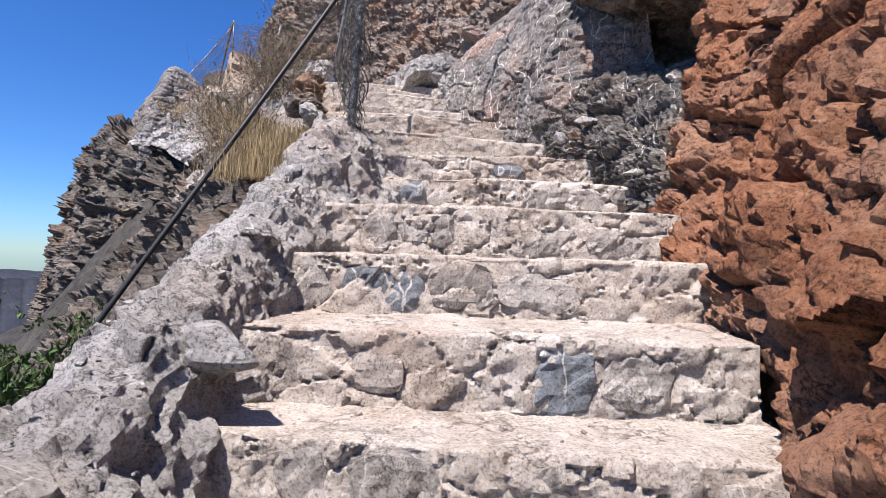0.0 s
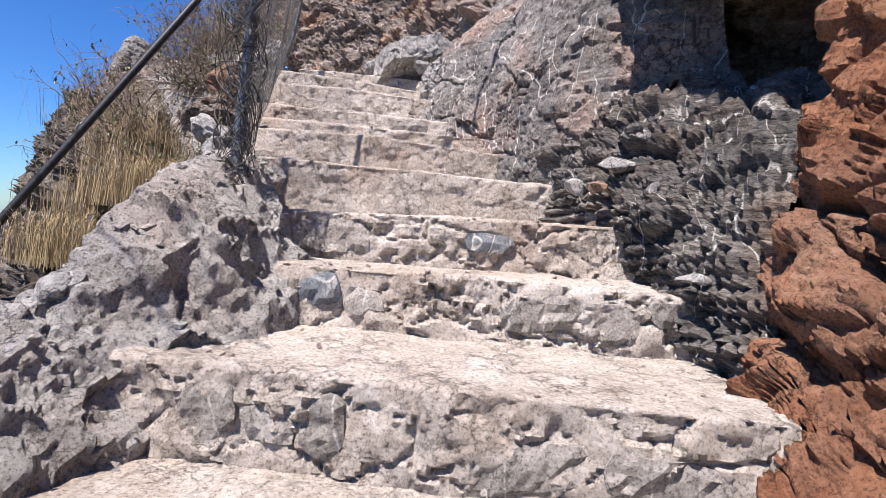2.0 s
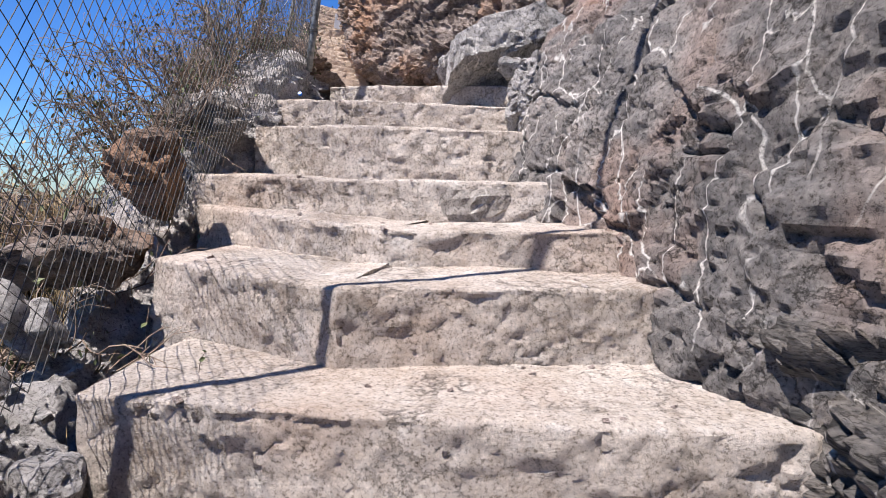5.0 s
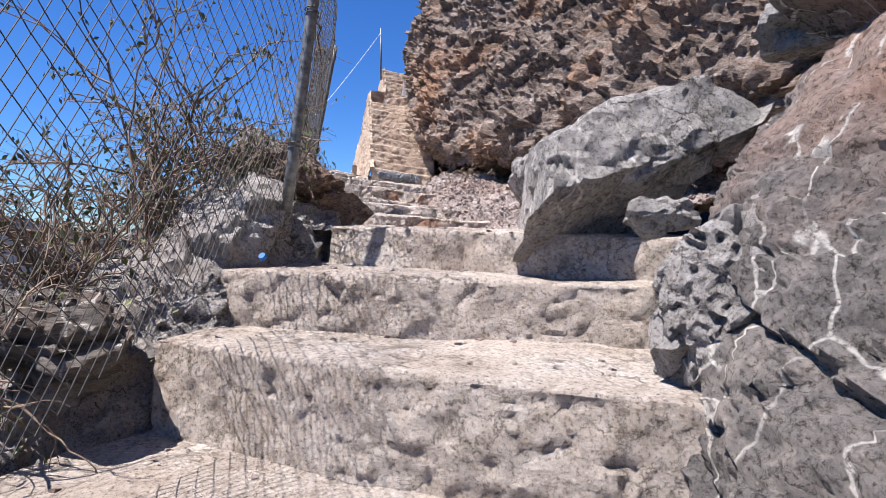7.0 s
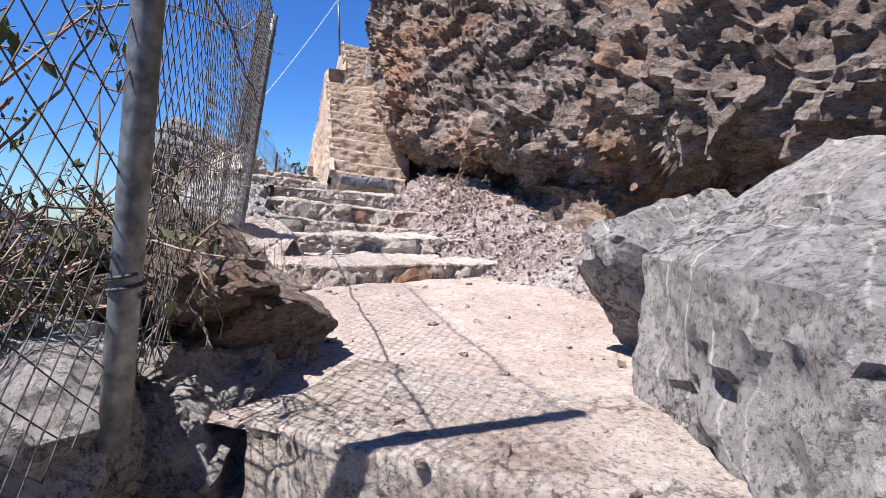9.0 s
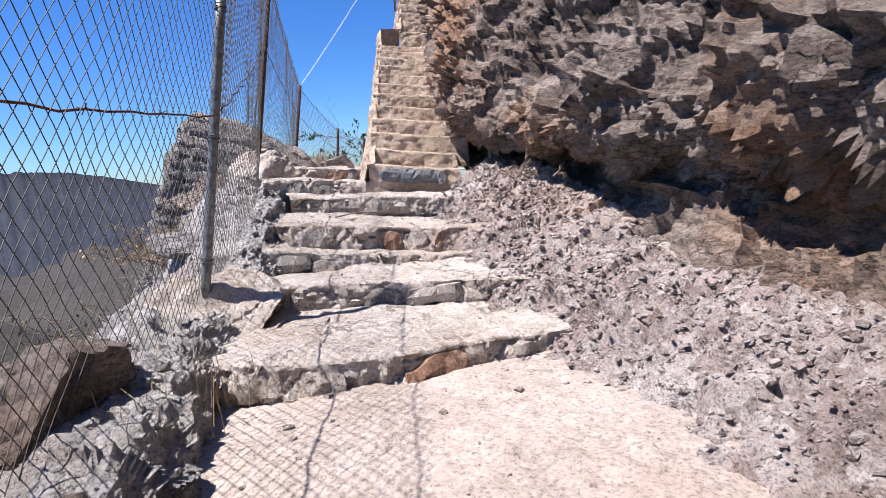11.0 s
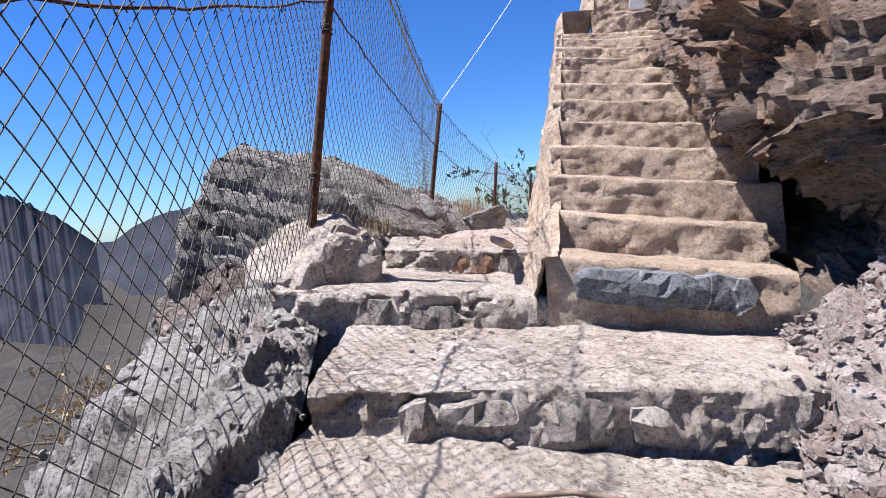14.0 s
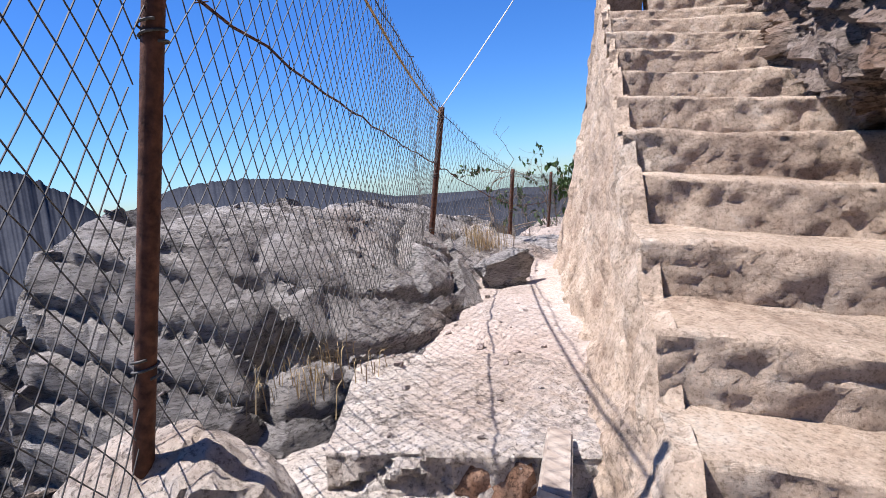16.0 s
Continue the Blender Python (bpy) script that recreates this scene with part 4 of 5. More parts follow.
def terrain():
    """The canyon side and floor, out to the horizon: it follows the walk, falls away on one side and climbs behind the cliff on the other."""
    r = np.r_[0.0, np.geomspace(0.4, 4500, 190)]
    a = np.linspace(0, 2 * math.pi, 300)
    R, A = np.meshgrid(r, a, indexing="ij")
    x, y = -3.0 + R * np.cos(A), 9.0 + R * np.sin(A)
    q = np.stack([x.ravel(), y.ravel()], 1)
    best = np.full(len(q), 1e9)
    side, level = np.zeros(len(q)), np.zeros(len(q))
    for p0, p1 in zip(LINE[:-1], LINE[1:]):
        d = p1[:2] - p0[:2]
        t = np.clip((q - p0[:2]) @ d / (d @ d), 0, 1)
        off = q - (p0[:2] + t[:, None] * d)
        dist = np.hypot(*off.T)
        s = np.where(d[1] * off[:, 0] - d[0] * off[:, 1] > 0, dist, -dist)
        take = dist < best
        best, side, level = np.where(take, dist, best), np.where(take, s, side), np.where(take, p0[2] + t * (p1[2] - p0[2]), level)
    down = np.clip(-side - 1.2, 0, None)
    z = level - 0.7 - 1.5 * np.minimum(down, 3) - 0.62 * np.clip(down - 3, 0, None) / (1 + np.clip(down - 3, 0, None) / 420)
    z = np.where(side > 0, level - 1.6 + 1.3 * np.clip(side - 4.0, 0, 12), z)
    p3 = np.stack([q[:, 0], q[:, 1], 0 * q[:, 0]], 1)
    z = z + fbm(p3, 240, 5, 5) * np.clip(best / 7, 0, 55) + fbm(p3, 6, 5, 9) * np.clip((best - 2) / 8, 0, 1.5)
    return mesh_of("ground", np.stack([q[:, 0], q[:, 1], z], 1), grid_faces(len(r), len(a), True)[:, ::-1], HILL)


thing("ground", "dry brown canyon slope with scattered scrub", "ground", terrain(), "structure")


def ridge(name, start, end, distance, heights, seed, label, base=-520):
    """A far mountain wall between two headings (degrees to the left of +y), with a flat, notched skyline."""
    n, m = 320, 40
    head = np.radians(np.linspace(start, end, n))
    h = np.interp(np.linspace(0, 1, n), np.linspace(0, 1, len(heights)), heights)
    top = distance * np.tan(np.radians(h))
    s = np.linspace(0, n * 0.1, n)
    top = top * (1 + 0.05 * vnoise(np.stack([s * 1.7, s * 0, s * 0], 1), seed) + 0.03 * vnoise(np.stack([s * 6, s * 0, s * 0], 1), seed + 1))
    g = np.zeros((n, m, 3))
    for j in range(m):
        v = j / (m - 1)
        out = distance * (1 - 0.42 * (1 - v) ** 1.25)
        g[:, j, 0], g[:, j, 1] = -np.sin(head) * out, np.cos(head) * out
        g[:, j, 2] = base + (top - base) * v ** (0.9)
    q = g.reshape(-1, 3)
    f = fbm(q * np.array([1, 1, 0.35]), distance * 0.05, 4, seed + 4).reshape(n, m) * distance * 0.007 * (1 - np.linspace(0, 1, m) ** 3)
    g[:, :-1, 0] += (np.sin(head)[:, None] * f)[:, :-1]
    g[:, :-1, 1] -= (np.cos(head)[:, None] * f)[:, :-1]
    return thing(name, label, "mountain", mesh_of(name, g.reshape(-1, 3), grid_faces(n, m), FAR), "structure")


# no mist is drawn: the ridges get their haze from FAR's colour
ridge("mountain", 102, 80.0, 1900, (4.6, 4.4, 4.2, 4.4, 4.3, 4.3, 3.9, 2.2, -0.6), 3, "flat-topped mountain across the canyon, tinted for haze")
ridge("mountain", 80, 50, 2700, (-1.5, 0.6, 1.7, 1.95, 1.9, 1.6, 1.0, 0.2, -0.6, -1.4, -1.9), 9, "distant plateau across the canyon, tinted for haze")
ridge("mountain", 54, 20, 1500, (-2.6, -2.2, -2.1, -2.4, -2.5, -2.2, -1.0), 15, "dry brown ridge beyond the path, tinted blue-grey for haze")
ridge("mountain", 125, 20, 4300, (0.4, 0.0, -0.6, -1.0, -1.6, -2.2), 22, "farthest ridge, bluish haze painted into its colour", -700)

# ---------------------------------------------------------------- boulders
def boulder(label, at, size, material, seed, turn=(0, 0, 0), detail=5, group="", **how):
    ob = thing("boulder", label, "boulder", boulder_mesh("boulder", size, material, seed, detail=detail, **how), group=group)
    ob.matrix_basis = Matrix.Translation(at) @ Euler(turn).to_matrix().to_4x4()
    return ob


LEANING = [(-1, 0, 0.05, 0.38), (0.05, -1, 0.25, 0.36), (-0.5, 0, 0.85, 0.25), (-0.25, -0.1, 0.95, 0.27), (0.55, 0, 0.83, 0.385), (0.77, 0, -0.64, 0.24), (0.3, -0.6, -0.74, 0.265), (0, 0, -1, 0.42), (0, 1, 0, 0.45)]
boulder("huge pale grey boulder propped over a dark gap", (-0.29, 10.60, 4.57), (0.8, 0.8, 0.8), BOULDER, 4, (0, 0, 0.45), 6, blocks=0.4, depth=0.028, cuts=0, planes=LEANING)
boulder("pale rubble and mortar shoulder of the rock wall", (0.2, 9.98, 4.12), (0.36, 0.46, 0.46), RENDER_COAT, 44, (0.1, 0.35, 0.1), 6, blocks=0.2, depth=0.06, cuts=8)
boulder("grey stone set in the mortar shoulder", (-0.08, 9.98, 4.3), (0.12, 0.1, 0.09), BOULDER, 45, (0.1, 0.3, 0.5), 4)
boulder("grey limestone boulder at the edge of the landing", (-0.68, 11.3, 4.42), (0.38, 0.36, 0.4), BOULDER, 9, (0.2, 0.1, 0.6), 5, blocks=0.3, depth=0.035, cuts=14)
boulder("dark angular boulder lodged above the pale one", (0.62, 10.35, 5.02), (0.4, 0.3, 0.2), GREY_WALL, 14, (0.1, 0.15, 0.3), 5, blocks=0.3, depth=0.04)
boulder("pale stone wedged on the rock wall", (0.45, 10.9, 5.15), (0.26, 0.22, 0.18), BOULDER, 17, (0.1, -0.2, 0.3), 4)
boulder("brown angular boulder beside the steps", (-1.62, 8.35, 3.48), (0.26, 0.24, 0.27), CLIFF, 5, (0.2, 0.1, 0.3), 5, blocks=0.3, depth=0.05, group="boulders left of the steps")
boulder("ochre angular boulder beside the steps", (-1.5, 7.86, 3.22), (0.25, 0.22, 0.24), CLIFF, 6, (0.0, 0.3, 0.9), 5, blocks=0.3, depth=0.05, group="boulders left of the steps")
boulder("grey broken stone beside the steps", (-1.36, 7.5, 2.98), (0.18, 0.16, 0.15), BOULDER, 8, (0.1, 0.3, 0.4), 4, group="boulders left of the steps")
boulder("grey broken stone beside the steps", (-1.15, 7.2, 2.85), (0.14, 0.14, 0.13), BOULDER, 18, (0.4, 0.3, 1.4), 4, group="boulders left of the steps")
boulder("grey stone block beside the steps", (-0.78, 7.1, 2.72), (0.11, 0.12, 0.12), BOULDER, 28, (0.0, 0.2, 0.4), 4, group="boulders left of the steps")
boulder("brown layered rock beside the steps", (-1.92, 9.06, 3.88), (0.3, 0.25, 0.2), SCHIST, 7, (0.1, 0.1, 0.2), 5, blocks=0.3, depth=0.05, strata=(0.1, 0.1, 0.98), strata_depth=0.04)
boulder("large shaded brown boulder at the landing's edge", (-2.2, 10.72, 4.45), (0.46, 0.5, 0.42), CLIFF, 31, (0.1, 0.0, 0.5), 5, blocks=0.4, depth=0.08)
boulder("rounded grey rock under creeping stems", (-1.98, 10.0, 4.25), (0.36, 0.36, 0.3), RENDER_COAT, 32, (0, 0, 0.3), 5, blocks=0.3, depth=0.04, cuts=4)
boulder("brown rock beyond the fence", (-3.1, 11.3, 4.35), (0.5, 0.42, 0.45), CLIFF, 36, (0, 0.2, 0.3), 5, blocks=0.4, depth=0.08)
boulder("white mortar mound round the foot of a fence post", (-3.5, 12.4, 4.42), (0.44, 0.38, 0.3), MORTAR, 33, (0, 0, 0.5), 5, cuts=3, depth=0.03)
boulder("white mortar mound round the foot of a rusty post", (-5.25, 14.32, 5.2), (0.3, 0.3, 0.24), MORTAR, 34, (0, 0, 0.2), 5, cuts=3, depth=0.03)
boulder("brown cracked rock block beside the low steps", (-5.78, 14.05, 4.98), (0.42, 0.36, 0.34), CLIFF, 35, (0.0, 0.1, 0.7), 5, blocks=0.3, depth=0.05)
boulder("flat grey slab beside the low steps", (-4.35, 13.2, 4.7), (0.55, 0.4, 0.14), SLAB, 37, (0.12, 0.18, 0.6), 5, blocks=0.5, depth=0.03)
boulder("flat grey slab beside the landing", (-3.4, 11.7, 4.3), (0.6, 0.5, 0.2), SLAB, 38, (0.1, -0.1, 0.4), 5, blocks=0.5, depth=0.03)
boulder("tilted dark slab on the bedded rock", (-8.25, 17.3, 5.6), (0.36, 0.16, 0.09), SLAB, 39, (0.2, 0.28, 0.6), 4)
boulder("tilted dark slab on the bedded rock", (-8.8, 17.9, 5.55), (0.36, 0.18, 0.12), SLAB, 40, (0.2, 0.28, 0.6), 4)
boulder("grey rock at the side of the path", (-6.7, 17.0, 5.22), (0.3, 0.25, 0.2), SLAB, 41, (0, 0, 0.2), 4)
for at, size, seed in (((1.42, 7.0, 2.93), (0.14, 0.08, 0.05), 61), ((1.3, 6.95, 2.78), (0.07, 0.06, 0.06), 62), ((1.22, 7.15, 2.78), (0.08, 0.06, 0.06), 63), ((1.62, 6.2, 2.3), (0.1, 0.07, 0.05), 64), ((1.55, 6.65, 2.75), (0.07, 0.05, 0.05), 65), ((-0.98, 5.6, 2.1), (0.15, 0.12, 0.1), 66), ((-0.95, 4.75, 1.65), (0.16, 0.14, 0.1), 67), ((-0.8, 3.85, 1.15), (0.22, 0.16, 0.1), 68), ((-1.0, 3.0, 0.95), (0.2, 0.18, 0.12), 69)):
    ob = thing("stone", "loose pale stone lying on rock", "stone", boulder_mesh("stone", size, BOULDER if seed != 62 else ORANGE_STONE, seed, detail=3, depth=0.02, rough=0.008), group="loose stones")
    ob.matrix_basis = Matrix.Translation(at)


# ---------------------------------------------------------------- loose chips
def chips(name, label, sources, count, lo, hi, material, seed, keep=None):
    """Small broken stones scattered over the given sheets, as one object."""
    r = np.random.default_rng(seed)
    pile = Pile()
    for data, share in sources:
        co = np.empty(len(data.vertices) * 3)
        data.vertices.foreach_get("co", co)
        co = co.reshape(-1, 3)
        nv = np.empty(len(data.vertices) * 3)
        data.vertices.foreach_get("normal", nv)
        nv = nv.reshape(-1, 3)
        ok = np.where(np.abs(nv[:, 2]) > 0.6)[0] if keep is None else np.where(keep(co) & (np.abs(nv[:, 2]) > 0.5))[0]
        if not len(ok):
            continue
        for k in r.choice(ok, int(count * share)):
            size = lo + (hi - lo) * r.random() ** 3
            v, f = chip(r, size, r.uniform(0.3, 0.6))
            pile.add(v + co[k] + np.array([r.uniform(-0.02, 0.02), r.uniform(-0.02, 0.02), size * 0.1]), f)
    return thing(name, label, "gravel", pile.mesh(name, material, False), "stuff")


tread_meshes = [o.data for o in stairs.children]
chips("step_gravel", "small pale chips of stone on the worn treads", [(d, 1 / len(tread_meshes)) for d in tread_meshes], 1500, 0.004, 0.02, RUBBLE, 1)
chips("scree", "broken pinkish stone fragments heaped under the cliff", [(scree, 1.0)], 13000, 0.004, 0.027, RUBBLE, 2, keep=lambda c: c[:, 2] > 0)
chips("bank_gravel", "broken stones on the mortar bank", [(bank, 1.0)], 3200, 0.006, 0.032, BOULDER, 3)
chips("path_gravel", "small stones along the path", [(path, 0.5), (ground, 0.3), (slab, 0.2)], 1500, 0.004, 0.025, RUBBLE, 4)
flight_meshes = [o.data for o in flight.children]
chips("low_step_gravel", "small chips on the low broad steps", [(d, 1 / len(flight_meshes)) for d in flight_meshes], 400, 0.004, 0.018, RUBBLE, 5)


# ---------------------------------------------------------------- fence
POSTS = []
for foot, lean, length, mat, rad in (
    ((-0.77, 6.55, 2.5), (0.03, 0.06), 1.6, POST, 0.034),
    ((-1.66, 9.97, 4.35), (0.136, 0.041), 1.6, POST, 0.026),
    ((-3.5, 12.33, 4.5), (0.13, 0.14), 1.6, POST, 0.024),
    ((-5.27, 14.32, 5.3), (0.13, 0.14), 1.7, RUST, 0.021),
    ((-7.5, 16.95, 5.3), (0.14, 0.12), 1.17, RUST, 0.024),
    ((-8.52, 18.98, 4.85), (0.09, 0.09), 1.1, RUST, 0.024),
    ((-9.7, 21.2, 4.7), (0.09, 0.09), 1.15, RUST, 0.024),
    ((-11.3, 24.0, 4.6), (0.08, 0.09), 1.1, RUST, 0.024),
):
    POSTS.append((foot, tuple(np.array(foot) + np.array([*lean, 1.0]) * length), mat, rad))
for k, (foot, head, mat, rad) in enumerate(POSTS):
    a, b = np.array(foot), np.array(head)
    post = thing("fence_post", "bare galvanised steel pipe fence post" if mat is POST else "thin rusty steel fence post", "fence post", group="fence posts along the drop")
    v, f = tube([a + (b - a) * t for t in np.linspace(0, 1, 8)], rad, 12)
    part("pipe", mesh_of("pipe", v, f, mat), post)
    for t in (0.18, 0.55, 0.93):
        c = a + (b - a) * t
        ang = np.linspace(0, 4 * math.pi, 26)
        ring = np.stack([c[0] + (rad + 0.004) * np.cos(ang), c[1] + (rad + 0.004) * np.sin(ang), c[2] + np.linspace(-0.02, 0.02, 26)], 1)
        part("wire_tie", mesh_of("wire_tie", *tube(ring, 0.003, 4), WIRE), post, "twisted wire tie")


def chain_link(a0, a1, b0, b1, seed, cell=0.085, sag=0.05, bulge=0.0):
    """Woven wire between two posts: two sets of slanting zigzag wires."""
    r = np.random.default_rng(seed)
    a0, a1, b0, b1 = (np.array(q, float) for q in (a0, a1, b0, b1))
    width, height = np.linalg.norm(b0 - a0), (np.linalg.norm(a1 - a0) + np.linalg.norm(b1 - b0)) / 2
    across = np.cross((b0 - a0) / width, (0, 0, 1))

    def spot(u, v):
        lo, hi = a0 + (b0 - a0) * u[:, None], a1 + (b1 - a1) * u[:, None]
        p = lo + (hi - lo) * v[:, None]
        bow = np.sin(np.pi * u)
        p[:, 2] -= sag * bow * v
        w = 0.02 * fbm(np.stack([u * width, v * height, 0 * u + seed], 1), 0.6, 3, seed) + bulge * bow * (1 - v) ** 2
        return p + across * w[:, None]

    pile = Pile()
    cols, slope = int((width + height) / cell), 1.25
    for way in (1, -1):
        for k in range(-int(height * slope / cell) - 1, cols + 2):
            x0 = k * cell + (cell * 0.5 if way < 0 else 0)
            n = int(height / 0.07)
            v = np.linspace(0, 1, n)
            x = x0 + v * height / slope if way > 0 else x0 + (1 - v) * height / slope
            u = x / width
            ok = (u >= 0) & (u <= 1)
            if ok.sum() < 2:
                continue
            pile.add(*tube(spot(u[ok], v[ok]) + across * 0.003 * way, 0.0017, 3, False))
    return pile.mesh("woven_wire", WIRE)


def strand(name, label, ends, sag, rad, material, barbs=0, category="wire", seed=0):
    r = np.random.default_rng(seed)
    pile = Pile()
    for a, b in zip(ends[:-1], ends[1:]):
        a, b = np.array(a, float), np.array(b, float)
        t = np.linspace(0, 1, 24)
        p = a + (b - a) * t[:, None]
        p[:, 2] -= sag * 4 * t * (1 - t)
        p[1:-1] += r.normal(0, 0.006, (22, 3)) if barbs else 0
        pile.add(*tube(p, rad, 5))
        for q in range(barbs):
            c = p[int((q + 0.5) / barbs * 23)]
            for _ in range(2):
                d = r.normal(size=3)
                d = d / np.linalg.norm(d) * 0.022
                pile.add(*tube([c - d, c + d * 0.2, c + d], 0.0018, 3))
    return thing(name, label, category, pile.mesh(name, material))


for k in range(len(POSTS) - 1):
    (a0, a1, _, _), (b0, b1, _, _) = POSTS[k], POSTS[k + 1]
    wire = thing("chain_link_fence", "sagging chain-link mesh strung between the posts", "fence", group="chain-link panels along the drop")
    part("woven_wire", chain_link(np.array(a0) + (0, 0, 0.08), a1, np.array(b0) + (0, 0, 0.08), b1, 200 + k, cell=0.066 if k < 4 else 0.08, bulge=0.12 if k in (2, 3) else 0.0), wire)["kind"] = "stuff"


def along_posts(v, first=0):
    return [tuple(np.array(a) + (np.array(b) - np.array(a)) * v) for a, b, _, _ in POSTS[first:]]


strand("barbed_wire", "dark barbed wire strung at half height along the fence", along_posts(0.62, 1), 0.03, 0.004, RUST, barbs=7, seed=3)
strand("top_wire", "thin line wire along the top of the fence", along_posts(0.97, 1), 0.06, 0.003, WIRE, barbs=4, seed=4)
strand("yellow_rope", "yellowed rope tied along the top of the fence", along_posts(0.95, 3)[:2], 0.12, 0.006, STRAW, seed=6, category="rope")
# loose mesh bunched round the first post
bunch = Pile()
br = np.random.default_rng(12)
for _ in range(150):
    z0 = br.uniform(2.6, 3.9)
    n = 14
    ang = br.uniform(0, 6.3) + np.linspace(0, br.uniform(1.5, 4), n)
    rad = br.uniform(0.045, 0.13)
    t = (z0 - 2.55) / 1.5
    c = np.array([-0.78 + 0.08 * t, 6.52 - 0.06 * t])
    bunch.add(*tube(np.stack([c[0] + rad * np.cos(ang), c[1] + rad * np.sin(ang) * 0.8, z0 + np.linspace(0, br.uniform(-0.5, 0.5), n)], 1), 0.003, 3))
thing("bunched_mesh", "bunched wire mesh rolled round the fence post", "wire mesh", bunch.mesh("bunched_mesh", WIRE))

# thick black cable climbing over the steps
A, B = np.array([-0.83, 7.24, 4.6]), np.array([-0.31, 7.84, 5.85])
line = [A + (B - A) * t + np.array([0, 0, -0.05 * math.sin(math.pi * (t + 3.2) / 5.0)]) for t in np.linspace(-4.0, 3.0, 60)]
v, f = tube(line, 0.021, 12)
thing("black_cable", "thick black sheathed cable slung over the steps", "cable", mesh_of("black_cable", v, f, HOSE))
strand("sky_wire", "thin overhead wire against the sky", [(-9, 9, 9.5), (-1.5, 4.4, 6.1)], 0.1, 0.008, HOSE, category="wire", seed=8)
strand("sky_wire", "thin overhead wire against the sky", [(-9, 9, 9.2), (-1.6, 4.3, 5.75)], 0.1, 0.008, HOSE, category="wire", seed=9)
top = tread_spot(15)
pole = thing("rail_pole", "thin grey metal pole on the staircase", "pole")
v, f = tube([(top[0] - 0.05, top[1], 7.8), (top[0] - 0.05, top[1], 9.0)], 0.02, 10)
part("pipe", mesh_of("pipe", v, f, POST), pole)
strand("white_line", "thin white line from the staircase to the fence", [(top[0] - 0.05, top[1], 8.9), POSTS[4][1]], 0.05, 0.005, WHITE, category="line", seed=10)
bm = bmesh.new()
bmesh.ops.create_cube(bm, size=1.0)
bmesh.ops.scale(bm, vec=(0.22, 0.02, 0.34), verts=bm.verts)
bmesh.ops.bevel(bm, geom=bm.edges[:], offset=0.006, segments=2, affect="EDGES")
plate = thing("white_plate", "plain white plate leaning by the upper stairs", "plate", bm_mesh("white_plate", bm, WHITE))
sp = tread_spot(12) + ACROSS * 0.5
plate.matrix_basis = Matrix.Translation((sp[0], sp[1], 7.36)) @ Euler((0.05, 0.12, math.atan2(ACROSS[1], ACROSS[0]))).to_matrix().to_4x4()
bm = bmesh.new()
bmesh.ops.create_cube(bm, size=1.0)
bmesh.ops.scale(bm, vec=(0.42, 0.07, 0.03), verts=bm.verts)
bmesh.ops.bevel(bm, geom=bm.edges[:], offset=0.006, segments=2, affect="EDGES")
plank = thing("wooden_board", "short weathered board leaning on the staircase foot", "board", bm_mesh("wooden_board", bm, WOOD))
plank.matrix_basis = Matrix.Translation((-4.83, 15.12, 5.22)) @ Euler((0.3, 0.15, 2.2)).to_matrix().to_4x4()
cap = bmesh.new()
bmesh.ops.create_cone(cap, cap_ends=True, segments=20, radius1=0.015, radius2=0.014, depth=0.018)
lid = thing("bottle_cap", "bright blue plastic bottle cap on the step", "bottle cap", bm_mesh("bottle_cap", cap, PLASTIC))
lid.matrix_basis = Matrix.Translation((-1.62, 9.78, 4.15)) @ Euler((0.9, 0.2, 0)).to_matrix().to_4x4()


# ---------------------------------------------------------------- plants
def bush(label, at, height, spread, stems, seed, leaf=None, leaves=0, twig=TWIG, category="bush", lean=(0, 0), droop=0.15, name="bush", leaf_size=0.018):
    """A shrub: forking bare stems, and small leaves along the outer ones."""
    r = np.random.default_rng(seed)
    pile = Pile()
    tips = []

    def grow(p, d, length, rad, level):
        n = 6
        pts = [p]
        for k in range(n):
            d = d + r.normal(0, 0.22, 3) + np.array([0, 0, -droop * 0.3 * level / 3])
            d = d / np.linalg.norm(d)
            pts.append(pts[-1] + d * length / n)
        pile.add(*tube(pts, np.linspace(rad, rad * 0.5, n + 1), 4 if level == 0 else 3, False))
        tips.extend(pts[2:])
        if level < 3:
            for _ in range(r.integers(2, 4)):
                q = pts[r.integers(2, n + 1)]
                grow(q, d + r.normal(0, 0.6, 3), length * r.uniform(0.5, 0.8), rad * 0.6, level + 1)

    for _ in range(stems):
        a = r.uniform(0, 6.3)
        d = np.array([math.cos(a) * spread + lean[0], math.sin(a) * spread + lean[1], 1.0]) * 1.0
        grow(np.array([r.normal(0, 0.12) * spread, r.normal(0, 0.12) * spread, 0]), d / np.linalg.norm(d), height * r.uniform(0.45, 0.8), 0.006 + 0.004 * height, 0)
    ob = thing(name, label, category, at=Matrix.Translation(at))
    part("branchwork", pile.mesh("branchwork", twig), ob)["kind"] = "stuff"
    if leaf is not None and leaves:
        lp = np.array(tips)[r.integers(0, len(tips), leaves)] + r.normal(0, 0.012, (leaves, 3))
        vs, fs = [], []
        for k, c in enumerate(lp):
            m = np.array(Euler(r.uniform(-2, 2, 3)).to_matrix())
            s = leaf_size * r.uniform(0.6, 1.4)
            q = np.array([[-1, 0, 0], [0, 0.45, 0.12], [1, 0, 0], [0, -0.45, 0.12]]) * s @ m.T + c
            vs.append(q)
            fs.append([4 * k, 4 * k + 1, 4 * k + 2, 4 * k + 3])
        part("foliage", mesh_of("foliage", np.concatenate(vs), fs, leaf, False), ob)["kind"] = "stuff"
    return ob


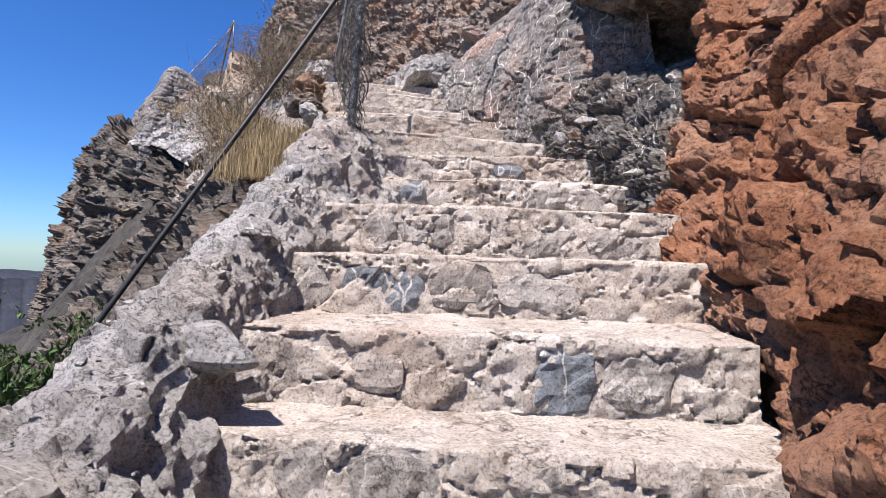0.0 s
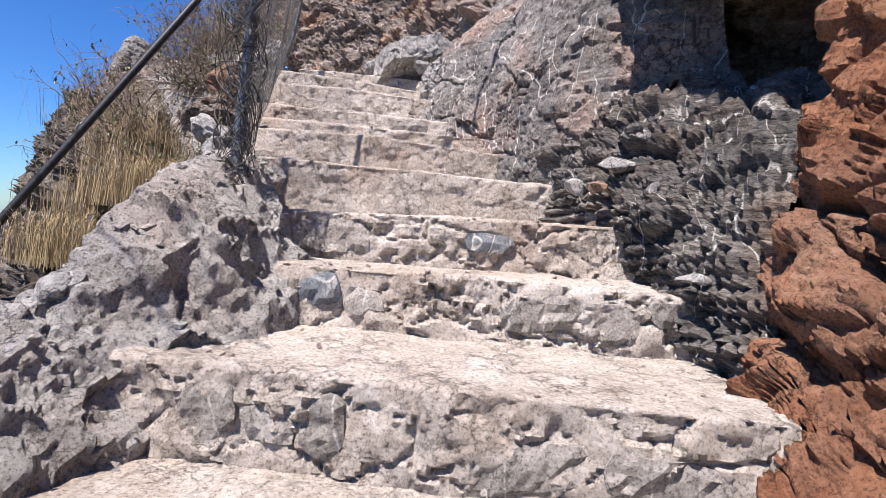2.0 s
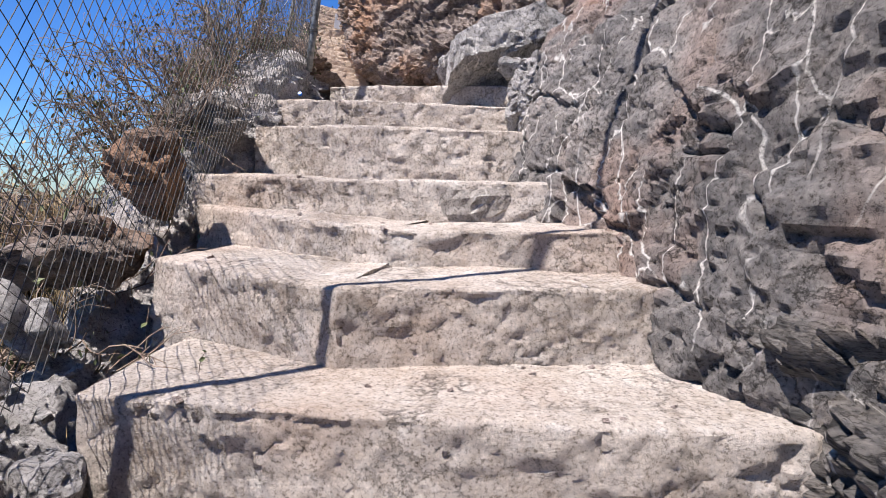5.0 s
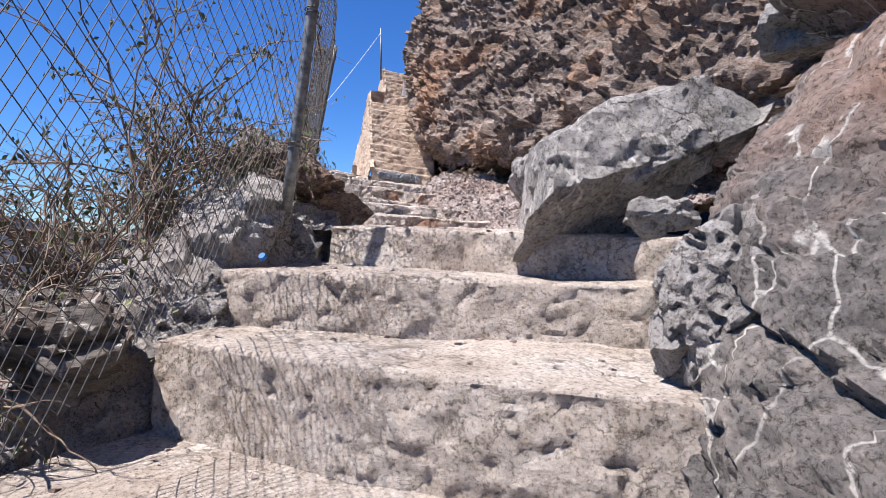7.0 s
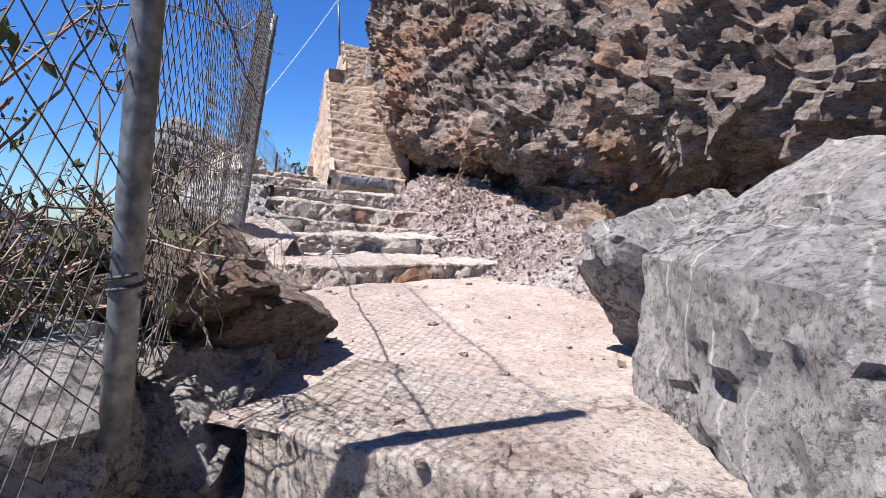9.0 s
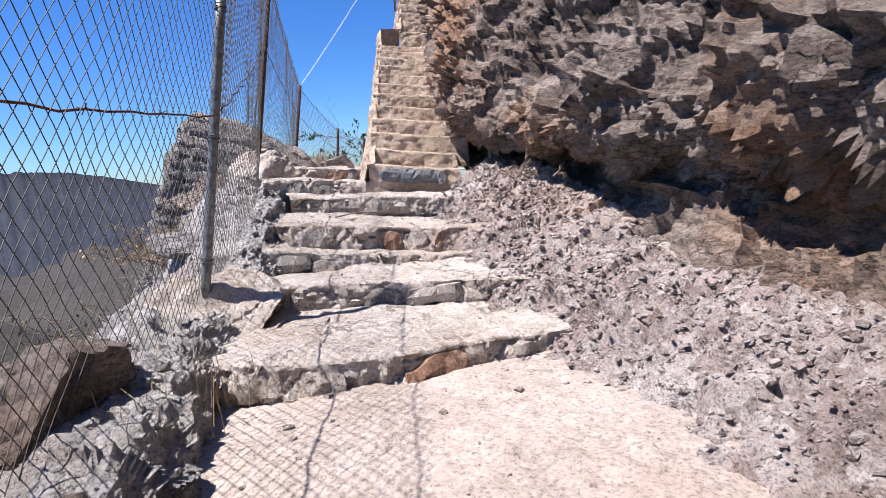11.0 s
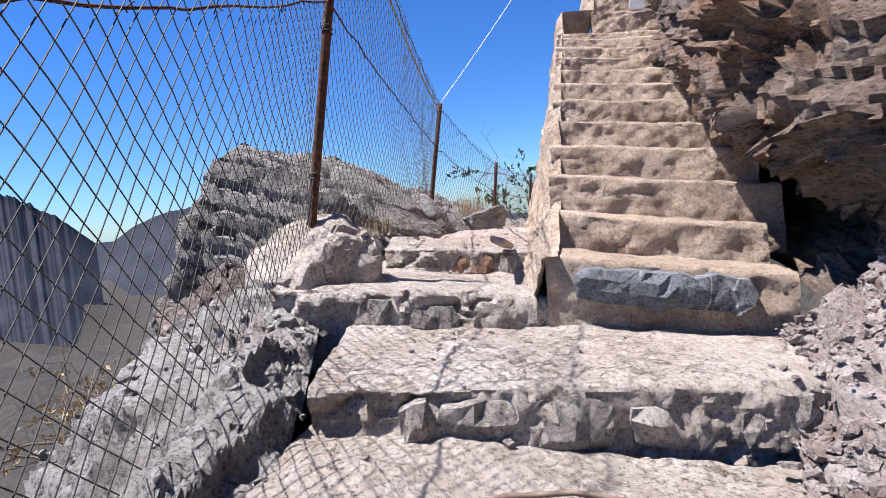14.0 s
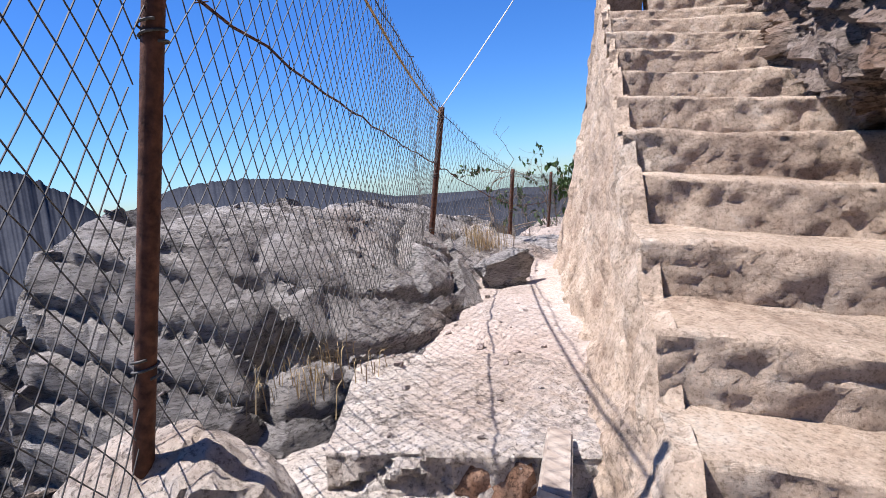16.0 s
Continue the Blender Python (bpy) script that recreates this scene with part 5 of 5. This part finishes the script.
bush("dry grey thorny bush beside the steps", (-2.15, 8.95, 3.6), 0.7, 1.0, 40, 1, LEAF, 700)
bush("dry brown thorny bush beside the steps", (-2.35, 9.45, 3.95), 0.75, 1.0, 40, 2, LEAF, 500)
bush("tangled bare bush against the fence", (-2.5, 10.1, 4.25), 0.6, 1.0, 36, 3, LEAF, 500)
bush("tangled creeper stems over a rock", (-2.2, 10.2, 4.6), 0.32, 1.3, 34, 4, LEAF, 300, droop=0.8)
bush("reddish dry bush on the slope", (-2.9, 9.0, 3.1), 0.9, 0.8, 20, 5, STRAW, 600)
bush("leafy climber growing up through the wire fence", (-2.25, 9.75, 4.2), 1.1, 0.3, 9, 6, LEAF, 700, lean=(-0.15, 0), droop=0.05, leaf_size=0.015, category="climber", name="climber")
bush("leafy climber growing up through the wire fence", (-2.35, 10.2, 4.4), 1.1, 0.3, 7, 16, LEAF, 500, lean=(-0.15, 0), droop=0.05, leaf_size=0.015, category="climber", name="climber")
bush("dry grey bush on the slope below the fence", (-1.75, 7.6, 2.45), 0.8, 0.8, 22, 7, LEAF, 500)
bush("dry grey bush on the slope below the fence", (-2.3, 8.2, 2.8), 0.9, 0.8, 22, 8, LEAF, 500)
bush("green shrub on the canyon side", (-3.6, 6.6, -0.2), 1.0, 0.8, 16, 9, GREEN, 3500, leaf_size=0.03)
bush("green shrub on the canyon side", (-2.6, 5.0, 0.3), 0.7, 0.8, 14, 10, GREEN, 2500, leaf_size=0.03)
bush("green shrub on the canyon side", (-2.2, 3.9, -0.6), 0.9, 0.8, 14, 19, GREEN, 3000, leaf_size=0.03)
bush("dry bush on the rocks beyond the fence", (-4.4, 12.3, 4.0), 0.7, 0.9, 18, 11, LEAF, 200)
bush("dry bush on the rocks beyond the fence", (-5.9, 13.5, 4.5), 0.45, 0.9, 14, 12, STRAW, 300)
bush("dry bush by the overhang", (-0.2, 11.6, 4.5), 0.16, 0.9, 5, 13)
bush("dry reddish bush hanging under the cliff", (-2.75, 14.75, 5.0), 0.18, 1.2, 14, 14, None, 0, droop=0.8)


def far_tree(at, height, seed, leaf, leaves):
    return bush("bare gnarled tree beside the far path" if not leaves else "thin flat-topped tree beside the far path", at, height, 0.35 if not leaves else 0.8, 3, seed, leaf, leaves, category="tree", name="tree", leaf_size=0.05)


far_tree((-9.2, 19.5, 4.9), 1.2, 31, None, 0)
far_tree((-10.2, 22.0, 4.8), 1.6, 32, GREEN, 500)
far_tree((-9.4, 22.4, 4.9), 1.5, 33, GREEN, 350)


def grass(label, at, count, height, spread, seed, material=STRAW):
    r = np.random.default_rng(seed)
    vs, fs = [], []
    for k in range(count):
        a = r.uniform(0, 6.3)
        base = np.array([r.normal(0, spread), r.normal(0, spread), 0])
        h = height * r.uniform(0.5, 1.1)
        out = np.array([math.cos(a), math.sin(a), 0]) * h * r.uniform(0.15, 0.6)
        side = np.array([-math.sin(a), math.cos(a), 0]) * 0.0016
        mid, tip = base + out * 0.35 + (0, 0, h * 0.7), base + out + (0, 0, h * r.uniform(0.7, 1.0))
        i = len(vs)
        vs += [base - side, base + side, mid + side * 0.8, mid - side * 0.8, tip]
        fs += [[i, i + 1, i + 2, i + 3], [i + 3, i + 2, i + 4]]
    return thing("grass_tuft", label, "grass", mesh_of("grass_tuft", np.array(vs), fs, material, False), "stuff", at=Matrix.Translation(at))


for k, (at, n, h, s) in enumerate([((-1.3, 6.75, 2.45), 1100, 0.34, 0.17), ((-1.5, 7.1, 2.45), 1100, 0.38, 0.18), ((-1.45, 6.2, 2.15), 800, 0.3, 0.15), ((-1.9, 7.3, 2.3), 1100, 0.42, 0.22), ((-2.1, 8.0, 2.75), 700, 0.5, 0.25), ((-5.6, 13.6, 4.55), 350, 0.3, 0.12), ((-7.6, 17.6, 5.25), 250, 0.3, 0.12), ((-2.6, 8.6, 3.1), 600, 0.45, 0.25), ((-3.0, 11.6, 4.35), 200, 0.3, 0.2), ((-5.7, 14.9, 5.3), 120, 0.12, 0.12)]):
    grass("straw-yellow dry grass tuft", at, n, h, s, 300 + k)

twig = thing("stick", "thin dry bent stick lying on the path", "stick", mesh_of("stick", *tube([(-3.85, 13.75, 4.83), (-3.75, 13.86, 4.85), (-3.66, 13.98, 4.84), (-3.5, 14.06, 4.83)], 0.006, 6), TWIG))
